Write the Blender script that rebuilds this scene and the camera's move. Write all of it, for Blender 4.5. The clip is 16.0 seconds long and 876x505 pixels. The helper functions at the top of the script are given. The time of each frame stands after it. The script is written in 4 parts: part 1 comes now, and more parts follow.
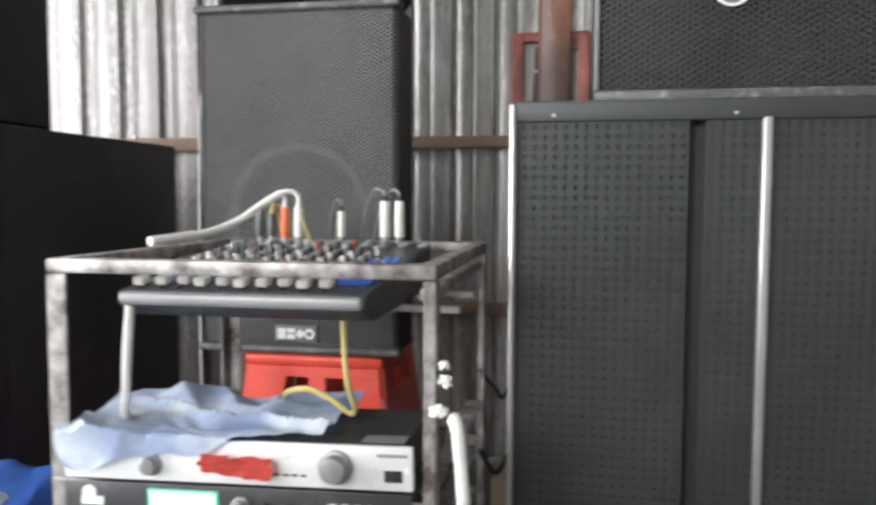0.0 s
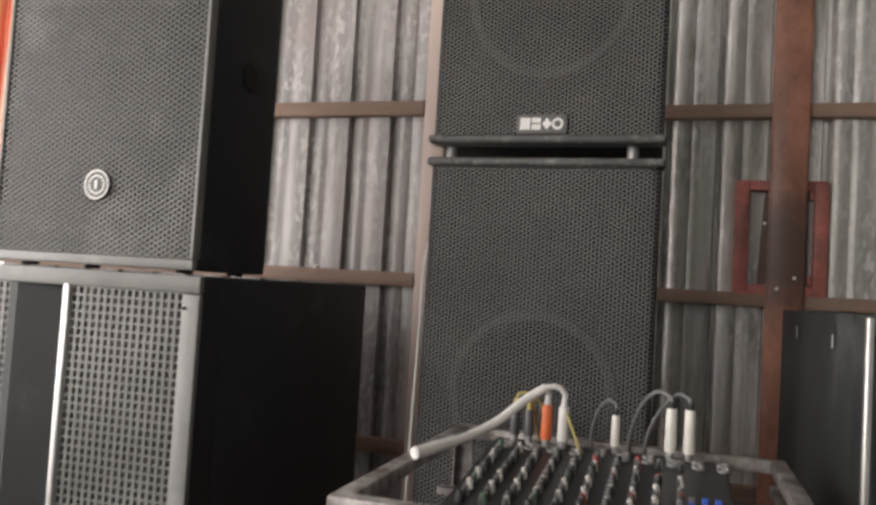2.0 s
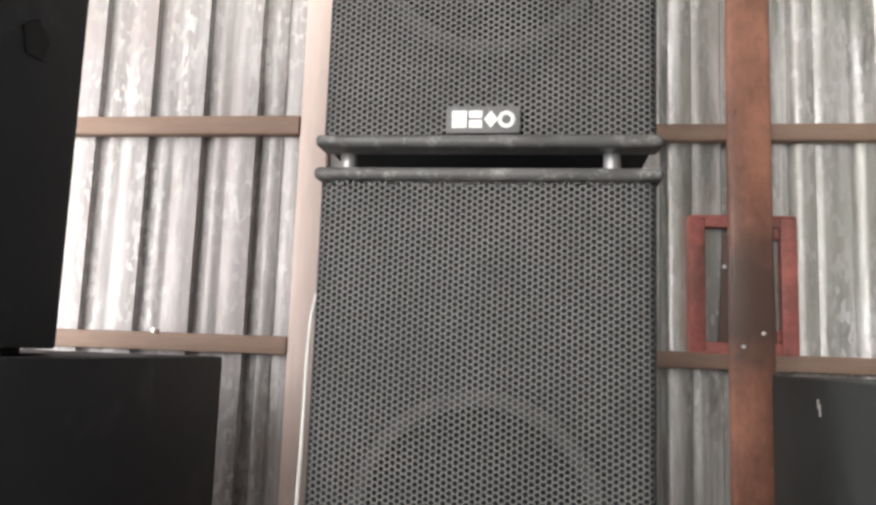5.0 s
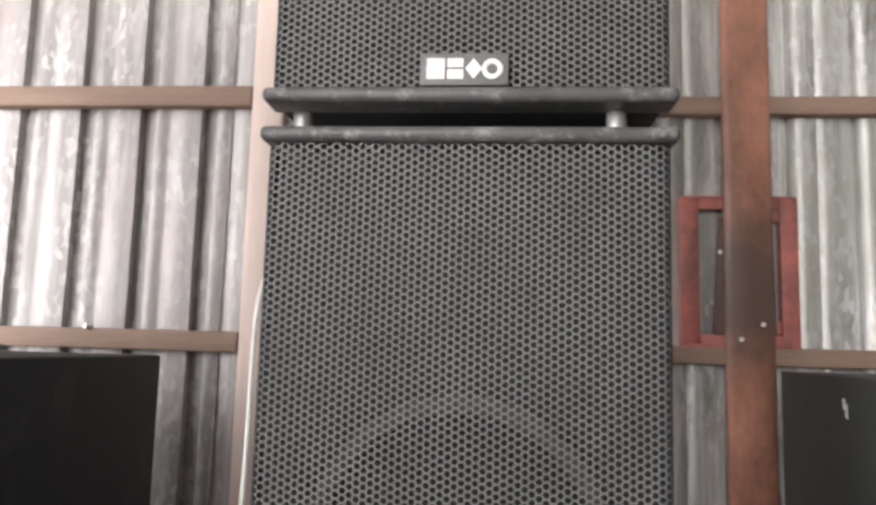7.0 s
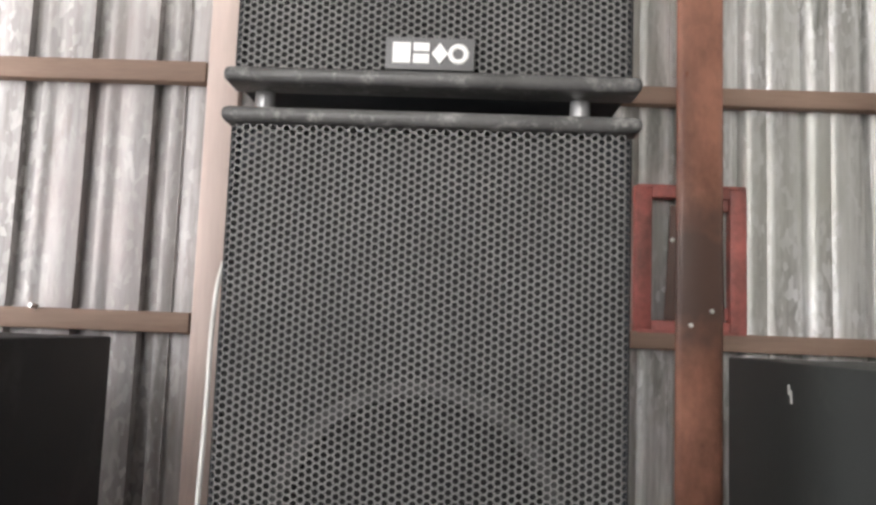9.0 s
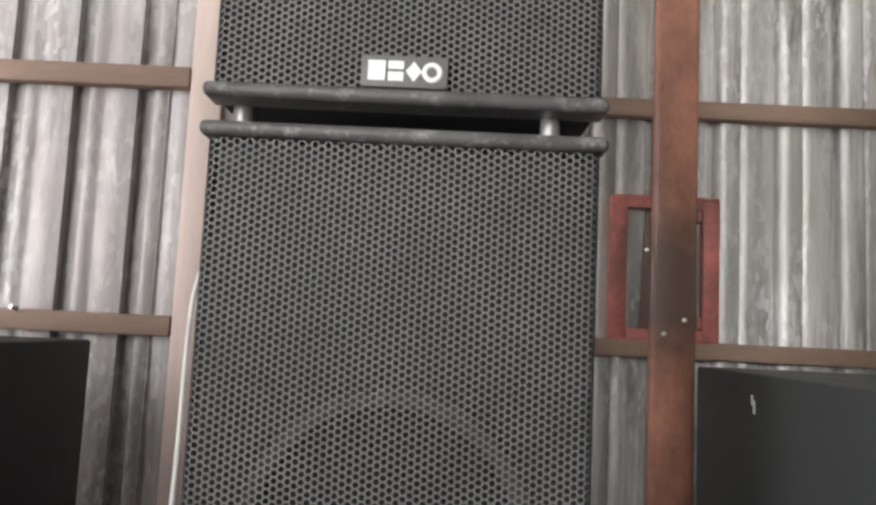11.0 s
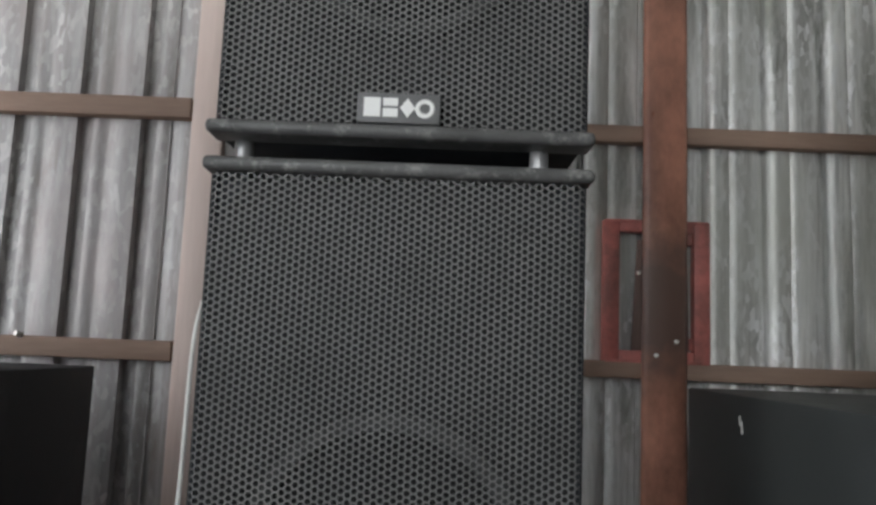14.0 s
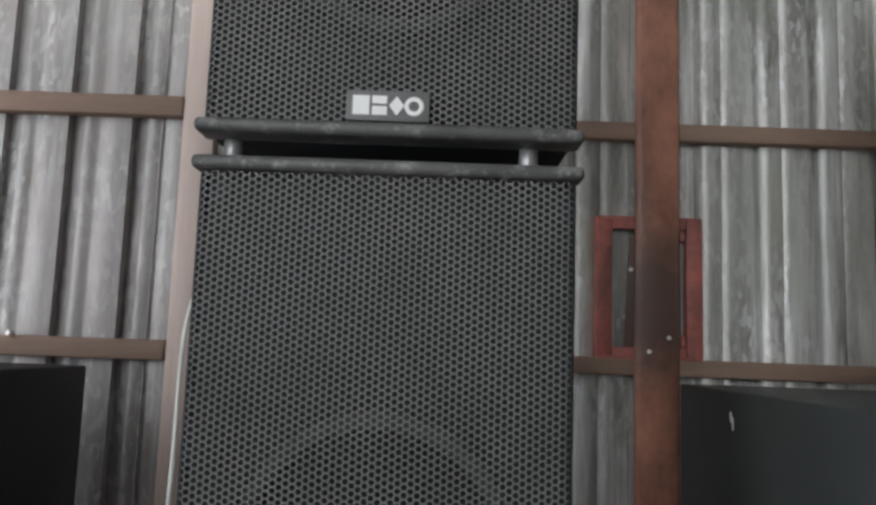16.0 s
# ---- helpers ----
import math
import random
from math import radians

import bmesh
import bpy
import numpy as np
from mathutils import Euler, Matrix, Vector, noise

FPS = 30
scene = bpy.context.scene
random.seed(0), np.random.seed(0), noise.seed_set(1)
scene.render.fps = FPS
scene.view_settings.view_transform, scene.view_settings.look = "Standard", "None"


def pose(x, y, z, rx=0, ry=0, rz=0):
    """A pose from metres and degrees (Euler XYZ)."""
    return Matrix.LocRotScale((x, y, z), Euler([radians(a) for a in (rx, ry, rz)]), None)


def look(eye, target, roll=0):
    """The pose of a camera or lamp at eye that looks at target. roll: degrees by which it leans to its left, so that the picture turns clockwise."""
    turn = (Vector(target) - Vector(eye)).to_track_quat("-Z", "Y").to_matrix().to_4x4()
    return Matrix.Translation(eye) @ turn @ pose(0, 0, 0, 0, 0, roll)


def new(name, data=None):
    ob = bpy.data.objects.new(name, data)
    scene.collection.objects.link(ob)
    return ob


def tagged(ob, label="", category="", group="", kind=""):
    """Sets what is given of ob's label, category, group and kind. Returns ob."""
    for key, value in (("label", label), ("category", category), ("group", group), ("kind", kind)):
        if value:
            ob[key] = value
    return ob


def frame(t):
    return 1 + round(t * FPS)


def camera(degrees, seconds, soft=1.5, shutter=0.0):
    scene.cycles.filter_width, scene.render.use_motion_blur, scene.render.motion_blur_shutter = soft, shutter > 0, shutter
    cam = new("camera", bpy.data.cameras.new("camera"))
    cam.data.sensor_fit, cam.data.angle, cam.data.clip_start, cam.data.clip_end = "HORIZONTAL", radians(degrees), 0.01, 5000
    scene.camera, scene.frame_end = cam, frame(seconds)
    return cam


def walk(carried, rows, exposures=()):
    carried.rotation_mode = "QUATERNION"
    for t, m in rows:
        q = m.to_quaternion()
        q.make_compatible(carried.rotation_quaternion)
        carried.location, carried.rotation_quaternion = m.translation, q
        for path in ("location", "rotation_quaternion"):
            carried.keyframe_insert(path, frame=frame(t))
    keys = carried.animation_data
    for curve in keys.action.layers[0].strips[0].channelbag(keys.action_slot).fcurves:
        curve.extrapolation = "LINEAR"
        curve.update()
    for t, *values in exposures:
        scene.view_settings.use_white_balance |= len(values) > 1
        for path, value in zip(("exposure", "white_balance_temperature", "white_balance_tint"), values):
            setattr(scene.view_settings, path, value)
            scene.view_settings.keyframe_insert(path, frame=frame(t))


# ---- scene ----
cam = camera(59.2, 16.0, soft=2.8, shutter=0.5)
PATH = [
    (0, (0.156, 0.135, 0.815), (-0.198, 2.1, 0.678), 0.2),
    (0.2, (0.15, 0.126, 0.819), (-0.309, 2.068, 0.673), -0.4),
    (0.5, (0.109, 0.11, 0.816), (-0.519, 2.003, 0.679), -0.7),
    (0.8, (0.073, 0.109, 0.848), (-0.734, 1.938, 0.762), 2.0),
    (1, (0.03, 0.123, 0.873), (-0.839, 1.924, 0.852), 4.0),
    (1.5, (-0.079, 0.191, 0.921), (-0.912, 2.009, 0.981), 4.7),
    (2, (-0.173, 0.26, 0.965), (-0.776, 2.165, 1.061), 3.5),
    (2.5, (-0.187, 0.357, 0.99), (-0.762, 2.261, 1.191), 3.5),
    (3, (-0.207, 0.427, 1.0), (-0.748, 2.338, 1.239), 3.6),
    (3.5, (-0.292, 0.443, 0.982), (-0.588, 2.404, 1.239), 2.5),
    (4, (-0.324, 0.533, 0.985), (-0.583, 2.501, 1.225), 2.3),
    (6.5, (-0.393, 0.88, 0.988), (-0.674, 2.84, 1.272), 1.5),
    (7, (-0.391, 0.892, 0.988), (-0.565, 2.869, 1.234), 1.6),
    (7.5, (-0.399, 0.893, 0.987), (-0.521, 2.877, 1.209), 1.2),
    (8, (-0.401, 0.892, 0.986), (-0.481, 2.88, 1.194), 1.1),
    (10.5, (-0.41, 0.883, 1.004), (-0.432, 2.873, 1.205), 2.8),
    (11, (-0.387, 0.866, 1.006), (-0.4, 2.855, 1.207), 2.7),
    (11.5, (-0.385, 0.847, 1.014), (-0.397, 2.835, 1.228), 2.3),
    (12, (-0.384, 0.84, 1.011), (-0.396, 2.827, 1.242), 2.2),
    (12.5, (-0.384, 0.835, 1.009), (-0.397, 2.821, 1.248), 2.3),
    (13, (-0.382, 0.832, 1.011), (-0.393, 2.817, 1.254), 2.4),
    (13.5, (-0.381, 0.831, 1.011), (-0.389, 2.815, 1.26), 2.3),
    (14, (-0.381, 0.831, 1.013), (-0.394, 2.815, 1.265), 2.3),
    (14.5, (-0.377, 0.828, 1.014), (-0.393, 2.813, 1.263), 2.2),
    (15, (-0.374, 0.828, 1.014), (-0.388, 2.812, 1.262), 2.2),
    (15.5, (-0.372, 0.83, 1.015), (-0.377, 2.815, 1.259), 2.1),
    (16, (-0.373, 0.831, 1.014), (-0.377, 2.816, 1.259), 2.0),
]
LIGHT = [
    (0.0, 0.36, 6200, 10), (0.5, 0.42, 6250, 10), (1.0, 0.02, 6450, 10), (1.5, -0.82, 6600, 12), (2.0, -0.70, 6800, 14), (2.5, -0.22, 6800, 14),
    (3.0, 0.05, 6700, 13), (3.5, 0.36, 6550, 12), (4.0, 0.43, 6550, 12), (6.5, 0.36, 6450, 12), (7.0, 0.35, 6500, 13), (8.0, 0.33, 6500, 13),
    (10.5, 0.20, 6450, 12), (11.0, 0.11, 6450, 12), (11.5, -0.18, 6300, 10), (12.0, -0.40, 6150, 9), (12.5, -0.54, 6100, 8), (16.0, -0.68, 6050, 8),
]
walk(cam, [(t, look(eye, target, roll)) for t, eye, target, roll in PATH], LIGHT)

# ---------------------------------------------------------------- world and light
world = bpy.data.worlds.new("sky")
scene.world = world
world.use_nodes = True
wn = world.node_tree
sky = wn.nodes.new("ShaderNodeTexSky")
sky.sky_type, sky.sun_disc = "NISHITA", False
sky.sun_elevation, sky.sun_rotation = radians(65), radians(250)
wn.links.new(sky.outputs[0], wn.nodes["Background"].inputs[0])
wn.nodes["Background"].inputs[1].default_value = 0.12

sun = new("sun", bpy.data.lights.new("sun", "SUN"))
sun.data.energy, sun.data.angle, sun.data.color = 3.0, radians(0.6), (1.0, 0.95, 0.88)
sun.matrix_world = look((-5, -1.9, 11.5), (0, 0, 0))


def window_light(name, place, target, w, h, power, color):
    data = bpy.data.lights.new(name, "AREA")
    data.shape, data.size, data.size_y, data.energy, data.color = "RECTANGLE", w, h, power, color
    ob = new(name, data)
    ob.matrix_world = look(place, target)
    return ob


# daylight in the side doorway and in the open front of the shed
window_light("doorway_light", (-3.9, -0.25, 1.4), (0, 0.75, 1.1), 3.0, 2.5, 165, (1.0, 0.98, 0.97))
window_light("front_light", (-1.75, -2.75, 1.95), (-0.2, 2.4, 1.3), 1.7, 1.3, 105, (1.0, 0.97, 0.93))

# ---------------------------------------------------------------- helpers


def bmb():
    return bmesh.new()


def box(bm, x0, x1, y0, y1, z0, z1, bevel=0.0, seg=2):
    made = bmesh.ops.create_cube(bm, size=1.0)["verts"]
    m = Matrix.Translation(((x0 + x1) / 2, (y0 + y1) / 2, (z0 + z1) / 2)) @ Matrix.Diagonal((x1 - x0, y1 - y0, z1 - z0, 1))
    bmesh.ops.transform(bm, matrix=m, verts=made)
    if bevel:
        edges = list({e for v in made for e in v.link_edges})
        bmesh.ops.bevel(bm, geom=edges, offset=bevel, segments=seg, affect="EDGES", profile=0.5)
    return bm


def prism(bm, outline, z0, z1, bevel=0.0):
    """An upright prism on an outline of (x, y)."""
    low = [bm.verts.new((x, y, z0)) for x, y in outline]
    top = [bm.verts.new((x, y, z1)) for x, y in outline]
    n = len(outline)
    faces = [bm.faces.new(low[::-1]), bm.faces.new(top)]
    for i in range(n):
        faces.append(bm.faces.new((low[i], low[(i + 1) % n], top[(i + 1) % n], top[i])))
    bmesh.ops.recalc_face_normals(bm, faces=faces)
    if bevel:
        edges = list({e for f in faces for e in f.edges})
        bmesh.ops.bevel(bm, geom=edges, offset=bevel, segments=2, affect="EDGES", profile=0.5)
    return bm


def plate(bm, outline, y0, y1):
    """A plate that stands in x and z, from y0 to y1."""
    front = [bm.verts.new((x, y0, z)) for x, z in outline]
    back = [bm.verts.new((x, y1, z)) for x, z in outline]
    n = len(outline)
    faces = [bm.faces.new(front), bm.faces.new(back[::-1])]
    for i in range(n):
        faces.append(bm.faces.new((front[i], back[i], back[(i + 1) % n], front[(i + 1) % n])))
    bmesh.ops.recalc_face_normals(bm, faces=faces)
    return bm


def rod(bm, a, b, r0, r1=None, n=16, bevel=0.0):
    a, b = Vector(a), Vector(b)
    d = b - a
    made = bmesh.ops.create_cone(bm, cap_ends=True, segments=n, radius1=r0, radius2=r0 if r1 is None else r1, depth=d.length)["verts"]
    m = Matrix.Translation((a + b) / 2) @ d.to_track_quat("Z", "Y").to_matrix().to_4x4()
    bmesh.ops.transform(bm, matrix=m, verts=made)
    if bevel:
        edges = [e for e in {e for v in made for e in v.link_edges} if any(len(f.verts) > 4 for f in e.link_faces)]
        bmesh.ops.bevel(bm, geom=edges, offset=bevel, segments=2, affect="EDGES", profile=0.5)
    return bm


def smooth_path(points, steps=10):
    pts = [Vector(p) for p in points]
    pts = [pts[0] * 2 - pts[1]] + pts + [pts[-1] * 2 - pts[-2]]
    out = []
    for i in range(1, len(pts) - 2):
        p0, p1, p2, p3 = pts[i - 1:i + 3]
        for k in range(steps):
            t = k / steps
            out.append(0.5 * (2 * p1 + (p2 - p0) * t + (2 * p0 - 5 * p1 + 4 * p2 - p3) * t * t + (3 * p1 - p0 - 3 * p2 + p3) * t ** 3))
    out.append(pts[-2])
    return out


def cable(bm, points, r, n=8, steps=10):
    path = smooth_path(points, steps)
    rings, up = [], Vector((0.13, 0.21, 0.97))
    for i, p in enumerate(path):
        d = (path[min(i + 1, len(path) - 1)] - path[max(i - 1, 0)]).normalized()
        u = d.cross(up)
        u = u.normalized() if u.length > 1e-4 else Vector((1, 0, 0))
        v = d.cross(u).normalized()
        rings.append([bm.verts.new(p + (u * math.cos(a) + v * math.sin(a)) * r) for a in (2 * math.pi * k / n for k in range(n))])
    faces = []
    for a, b in zip(rings, rings[1:]):
        for k in range(n):
            faces.append(bm.faces.new((a[k], a[(k + 1) % n], b[(k + 1) % n], b[k])))
    faces += [bm.faces.new(rings[0]), bm.faces.new(rings[-1][::-1])]
    bmesh.ops.recalc_face_normals(bm, faces=faces)
    return bm


def torus(bm, centre, r, tube, axis="Y", n=40, k=8, squash=1.0):
    rings = []
    for i in range(n):
        a = 2 * math.pi * i / n
        ring = []
        for j in range(k):
            b = 2 * math.pi * j / k
            rr, h = r + tube * math.cos(b), tube * squash * math.sin(b)
            p = Vector((rr * math.cos(a), h, rr * math.sin(a))) if axis == "Y" else Vector((rr * math.cos(a), rr * math.sin(a), h))
            ring.append(bm.verts.new(Vector(centre) + p))
        rings.append(ring)
    faces = [bm.faces.new((rings[i][j], rings[(i + 1) % n][j], rings[(i + 1) % n][(j + 1) % k], rings[i][(j + 1) % k])) for i in range(n) for j in range(k)]
    bmesh.ops.recalc_face_normals(bm, faces=faces)
    return bm


def thing(name, place, label, category, group="", kind=""):
    ob = new(name)
    ob.location = place
    ob.empty_display_size = 0.05
    return tagged(ob, label, category, group, kind)


def root_place(ob):
    while ob.parent:
        ob = ob.parent
    return ob.location.copy()


def shaded(me, angle=35):
    me.polygons.foreach_set("use_smooth", [True] * len(me.polygons))
    me.set_sharp_from_angle(angle=radians(angle))


def part(name, bm, material, parent, label="", smooth=True):
    me = bpy.data.meshes.new(name)
    bmesh.ops.translate(bm, vec=-root_place(parent), verts=bm.verts)
    bm.to_mesh(me)
    bm.free()
    if smooth:
        shaded(me)
    me.materials.append(material)
    ob = new(name, me)
    ob.parent = parent
    return tagged(ob, label)


def solid(name, bm, material, label, category, group="", kind="", smooth=True):
    me = bpy.data.meshes.new(name)
    bm.to_mesh(me)
    bm.free()
    if smooth:
        shaded(me)
    me.materials.append(material)
    return tagged(new(name, me), label, category, group, kind)


def again(name, me, parent, at, turn=(0, 0, 0)):
    """A repeat of a small part on shared mesh data, at a place of the world."""
    ob = new(name, me)
    ob.parent = parent
    ob.matrix_basis = pose(*(Vector(at) - root_place(parent)), *turn)
    return ob


def mesh_of(name, bm, material):
    me = bpy.data.meshes.new(name)
    bm.to_mesh(me)
    bm.free()
    shaded(me)
    me.materials.append(material)
    return me


def grille_mesh(x0, x1, z0, z1, y, pitch, hole, thick, square=False, tall=1.0, wrap=0.0):
    """A punched sheet: cells with a hole through each, in staggered upright columns or in a square grid; wrap: how far its sides fold back. Returns vertices and faces."""
    verts, faces = [], []
    col = pitch if square else pitch * math.sqrt(3) / 2
    n = 4 if square else 6
    rc = pitch / math.sqrt(2) if square else pitch / math.sqrt(3)
    hr = hole * math.sqrt(2) if square else hole
    nx, nz = round((x1 - x0) / col), round((z1 - z0) / pitch)
    start = 45 if square else 0
    ca = [(math.cos(radians(start + 360 / n * k)), math.sin(radians(start + 360 / n * k))) for k in range(n)]
    for i in range(nx):
        cx = x0 + (i + 0.5) * (x1 - x0) / nx
        for j in range(nz + (0 if square else i % 2)):
            cz = z0 + (j + (0.5 if square else 0.5 - 0.5 * (i % 2))) * (z1 - z0) / nz
            b = len(verts)
            for r, dy in ((rc * 1.01, 0.0), (hr, 0.0), (hr * 0.94, thick)):
                for c, s in ca:
                    px, pz = min(max(cx + r * c, x0), x1), min(max(cz + r * s * (tall if r < rc else 1.0), z0), z1)
                    near = min(px - x0, x1 - px)
                    fold = wrap * (1 - math.sqrt(max(0.0, 1 - (1 - near / wrap) ** 2))) if wrap and near < wrap else 0.0
                    verts.append((px, y + dy + fold, pz))
            for k in range(n):
                k2 = (k + 1) % n
                faces.append((b + k, b + k2, b + n + k2, b + n + k))
                faces.append((b + n + k, b + n + k2, b + 2 * n + k2, b + 2 * n + k))
    return verts, faces


def grille(name, material, parent, x0, x1, z0, z1, y, pitch, hole, thick=0.0018, square=False, tall=1.0, label="", wrap=0.0):
    verts, faces = grille_mesh(x0, x1, z0, z1, y, pitch, hole, thick, square, tall, wrap)
    base = root_place(parent)
    me = bpy.data.meshes.new(name)
    me.from_pydata([(a - base.x, b - base.y, c - base.z) for a, b, c in verts], [], faces)
    me.materials.append(material)
    ob = new(name, me)
    ob.parent = parent
    return tagged(ob, label)


# ---------------------------------------------------------------- materials


def material(name, color, rough=0.6, metal=0.0, vary=0.15, scale=14.0, fine=160.0, bump=0.12, dirt=None, dirt_amount=0.0, dirt_scale=4.0,
             rough_vary=0.12, stretch=(1, 1, 1), random_shift=0.0, spec=0.5):
    """Paint or metal with broad and fine variation, stains and a fine relief."""
    m = bpy.data.materials.new(name)
    m.use_nodes = True
    nt = m.node_tree
    n, l = nt.nodes, nt.links
    bsdf = n["Principled BSDF"]
    co = n.new("ShaderNodeTexCoord")
    mp = n.new("ShaderNodeMapping")
    mp.inputs["Scale"].default_value = stretch
    l.new(co.outputs["Object"], mp.inputs[0])
    broad = n.new("ShaderNodeTexNoise")
    broad.inputs["Scale"].default_value, broad.inputs["Detail"].default_value = scale, 5
    small = n.new("ShaderNodeTexNoise")
    small.inputs["Scale"].default_value, small.inputs["Detail"].default_value = fine, 3
    l.new(mp.outputs[0], broad.inputs["Vector"])
    l.new(mp.outputs[0], small.inputs["Vector"])
    mix = n.new("ShaderNodeMix")
    mix.data_type = "RGBA"
    mix.inputs["A"].default_value = (*[max(0, c * (1 - vary)) for c in color], 1)
    mix.inputs["B"].default_value = (*[min(1, c * (1 + vary)) for c in color], 1)
    half = n.new("ShaderNodeMath")
    half.operation = "MULTIPLY_ADD"
    l.new(small.outputs["Fac"], half.inputs[0])
    half.inputs[1].default_value = 0.5
    scaled = n.new("ShaderNodeMath")
    scaled.operation = "MULTIPLY_ADD"
    l.new(broad.outputs["Fac"], scaled.inputs[0])
    scaled.inputs[1].default_value, scaled.inputs[2].default_value = 1.6, -0.55
    l.new(scaled.outputs[0], half.inputs[2])
    half.use_clamp = True
    l.new(half.outputs[0], mix.inputs["Factor"])
    out = mix.outputs["Result"]
    if dirt:
        spots = n.new("ShaderNodeTexNoise")
        spots.inputs["Scale"].default_value, spots.inputs["Detail"].default_value, spots.inputs["Roughness"].default_value = dirt_scale, 8, 0.7
        l.new(mp.outputs[0], spots.inputs["Vector"])
        ramp = n.new("ShaderNodeValToRGB")
        ramp.color_ramp.elements[0].position, ramp.color_ramp.elements[1].position = 0.62 - 0.3 * dirt_amount, 0.80 - 0.2 * dirt_amount
        l.new(spots.outputs["Fac"], ramp.inputs[0])
        m2 = n.new("ShaderNodeMix")
        m2.data_type = "RGBA"
        l.new(ramp.outputs[0], m2.inputs["Factor"])
        l.new(out, m2.inputs["A"])
        m2.inputs["B"].default_value = (*dirt, 1)
        out = m2.outputs["Result"]
    if random_shift:
        info = n.new("ShaderNodeObjectInfo")
        hsv = n.new("ShaderNodeHueSaturation")
        sh = n.new("ShaderNodeMath")
        sh.operation = "MULTIPLY_ADD"
        l.new(info.outputs["Random"], sh.inputs[0])
        sh.inputs[1].default_value, sh.inputs[2].default_value = random_shift, 1 - random_shift / 2
        l.new(sh.outputs[0], hsv.inputs["Value"])
        l.new(out, hsv.inputs["Color"])
        out = hsv.outputs[0]
    l.new(out, bsdf.inputs["Base Color"])
    rv = n.new("ShaderNodeMath")
    rv.operation = "MULTIPLY_ADD"
    l.new(broad.outputs["Fac"], rv.inputs[0])
    rv.inputs[1].default_value, rv.inputs[2].default_value = rough_vary * 2, rough - rough_vary
    rv.use_clamp = True
    l.new(rv.outputs[0], bsdf.inputs["Roughness"])
    bsdf.inputs["Metallic"].default_value = metal
    bsdf.inputs["Specular IOR Level"].default_value = spec
    if bump:
        bp = n.new("ShaderNodeBump")
        bp.inputs["Strength"].default_value, bp.inputs["Distance"].default_value = bump, 0.002
        l.new(small.outputs["Fac"], bp.inputs["Height"])
        l.new(bp.outputs[0], bsdf.inputs["Normal"])
    return m


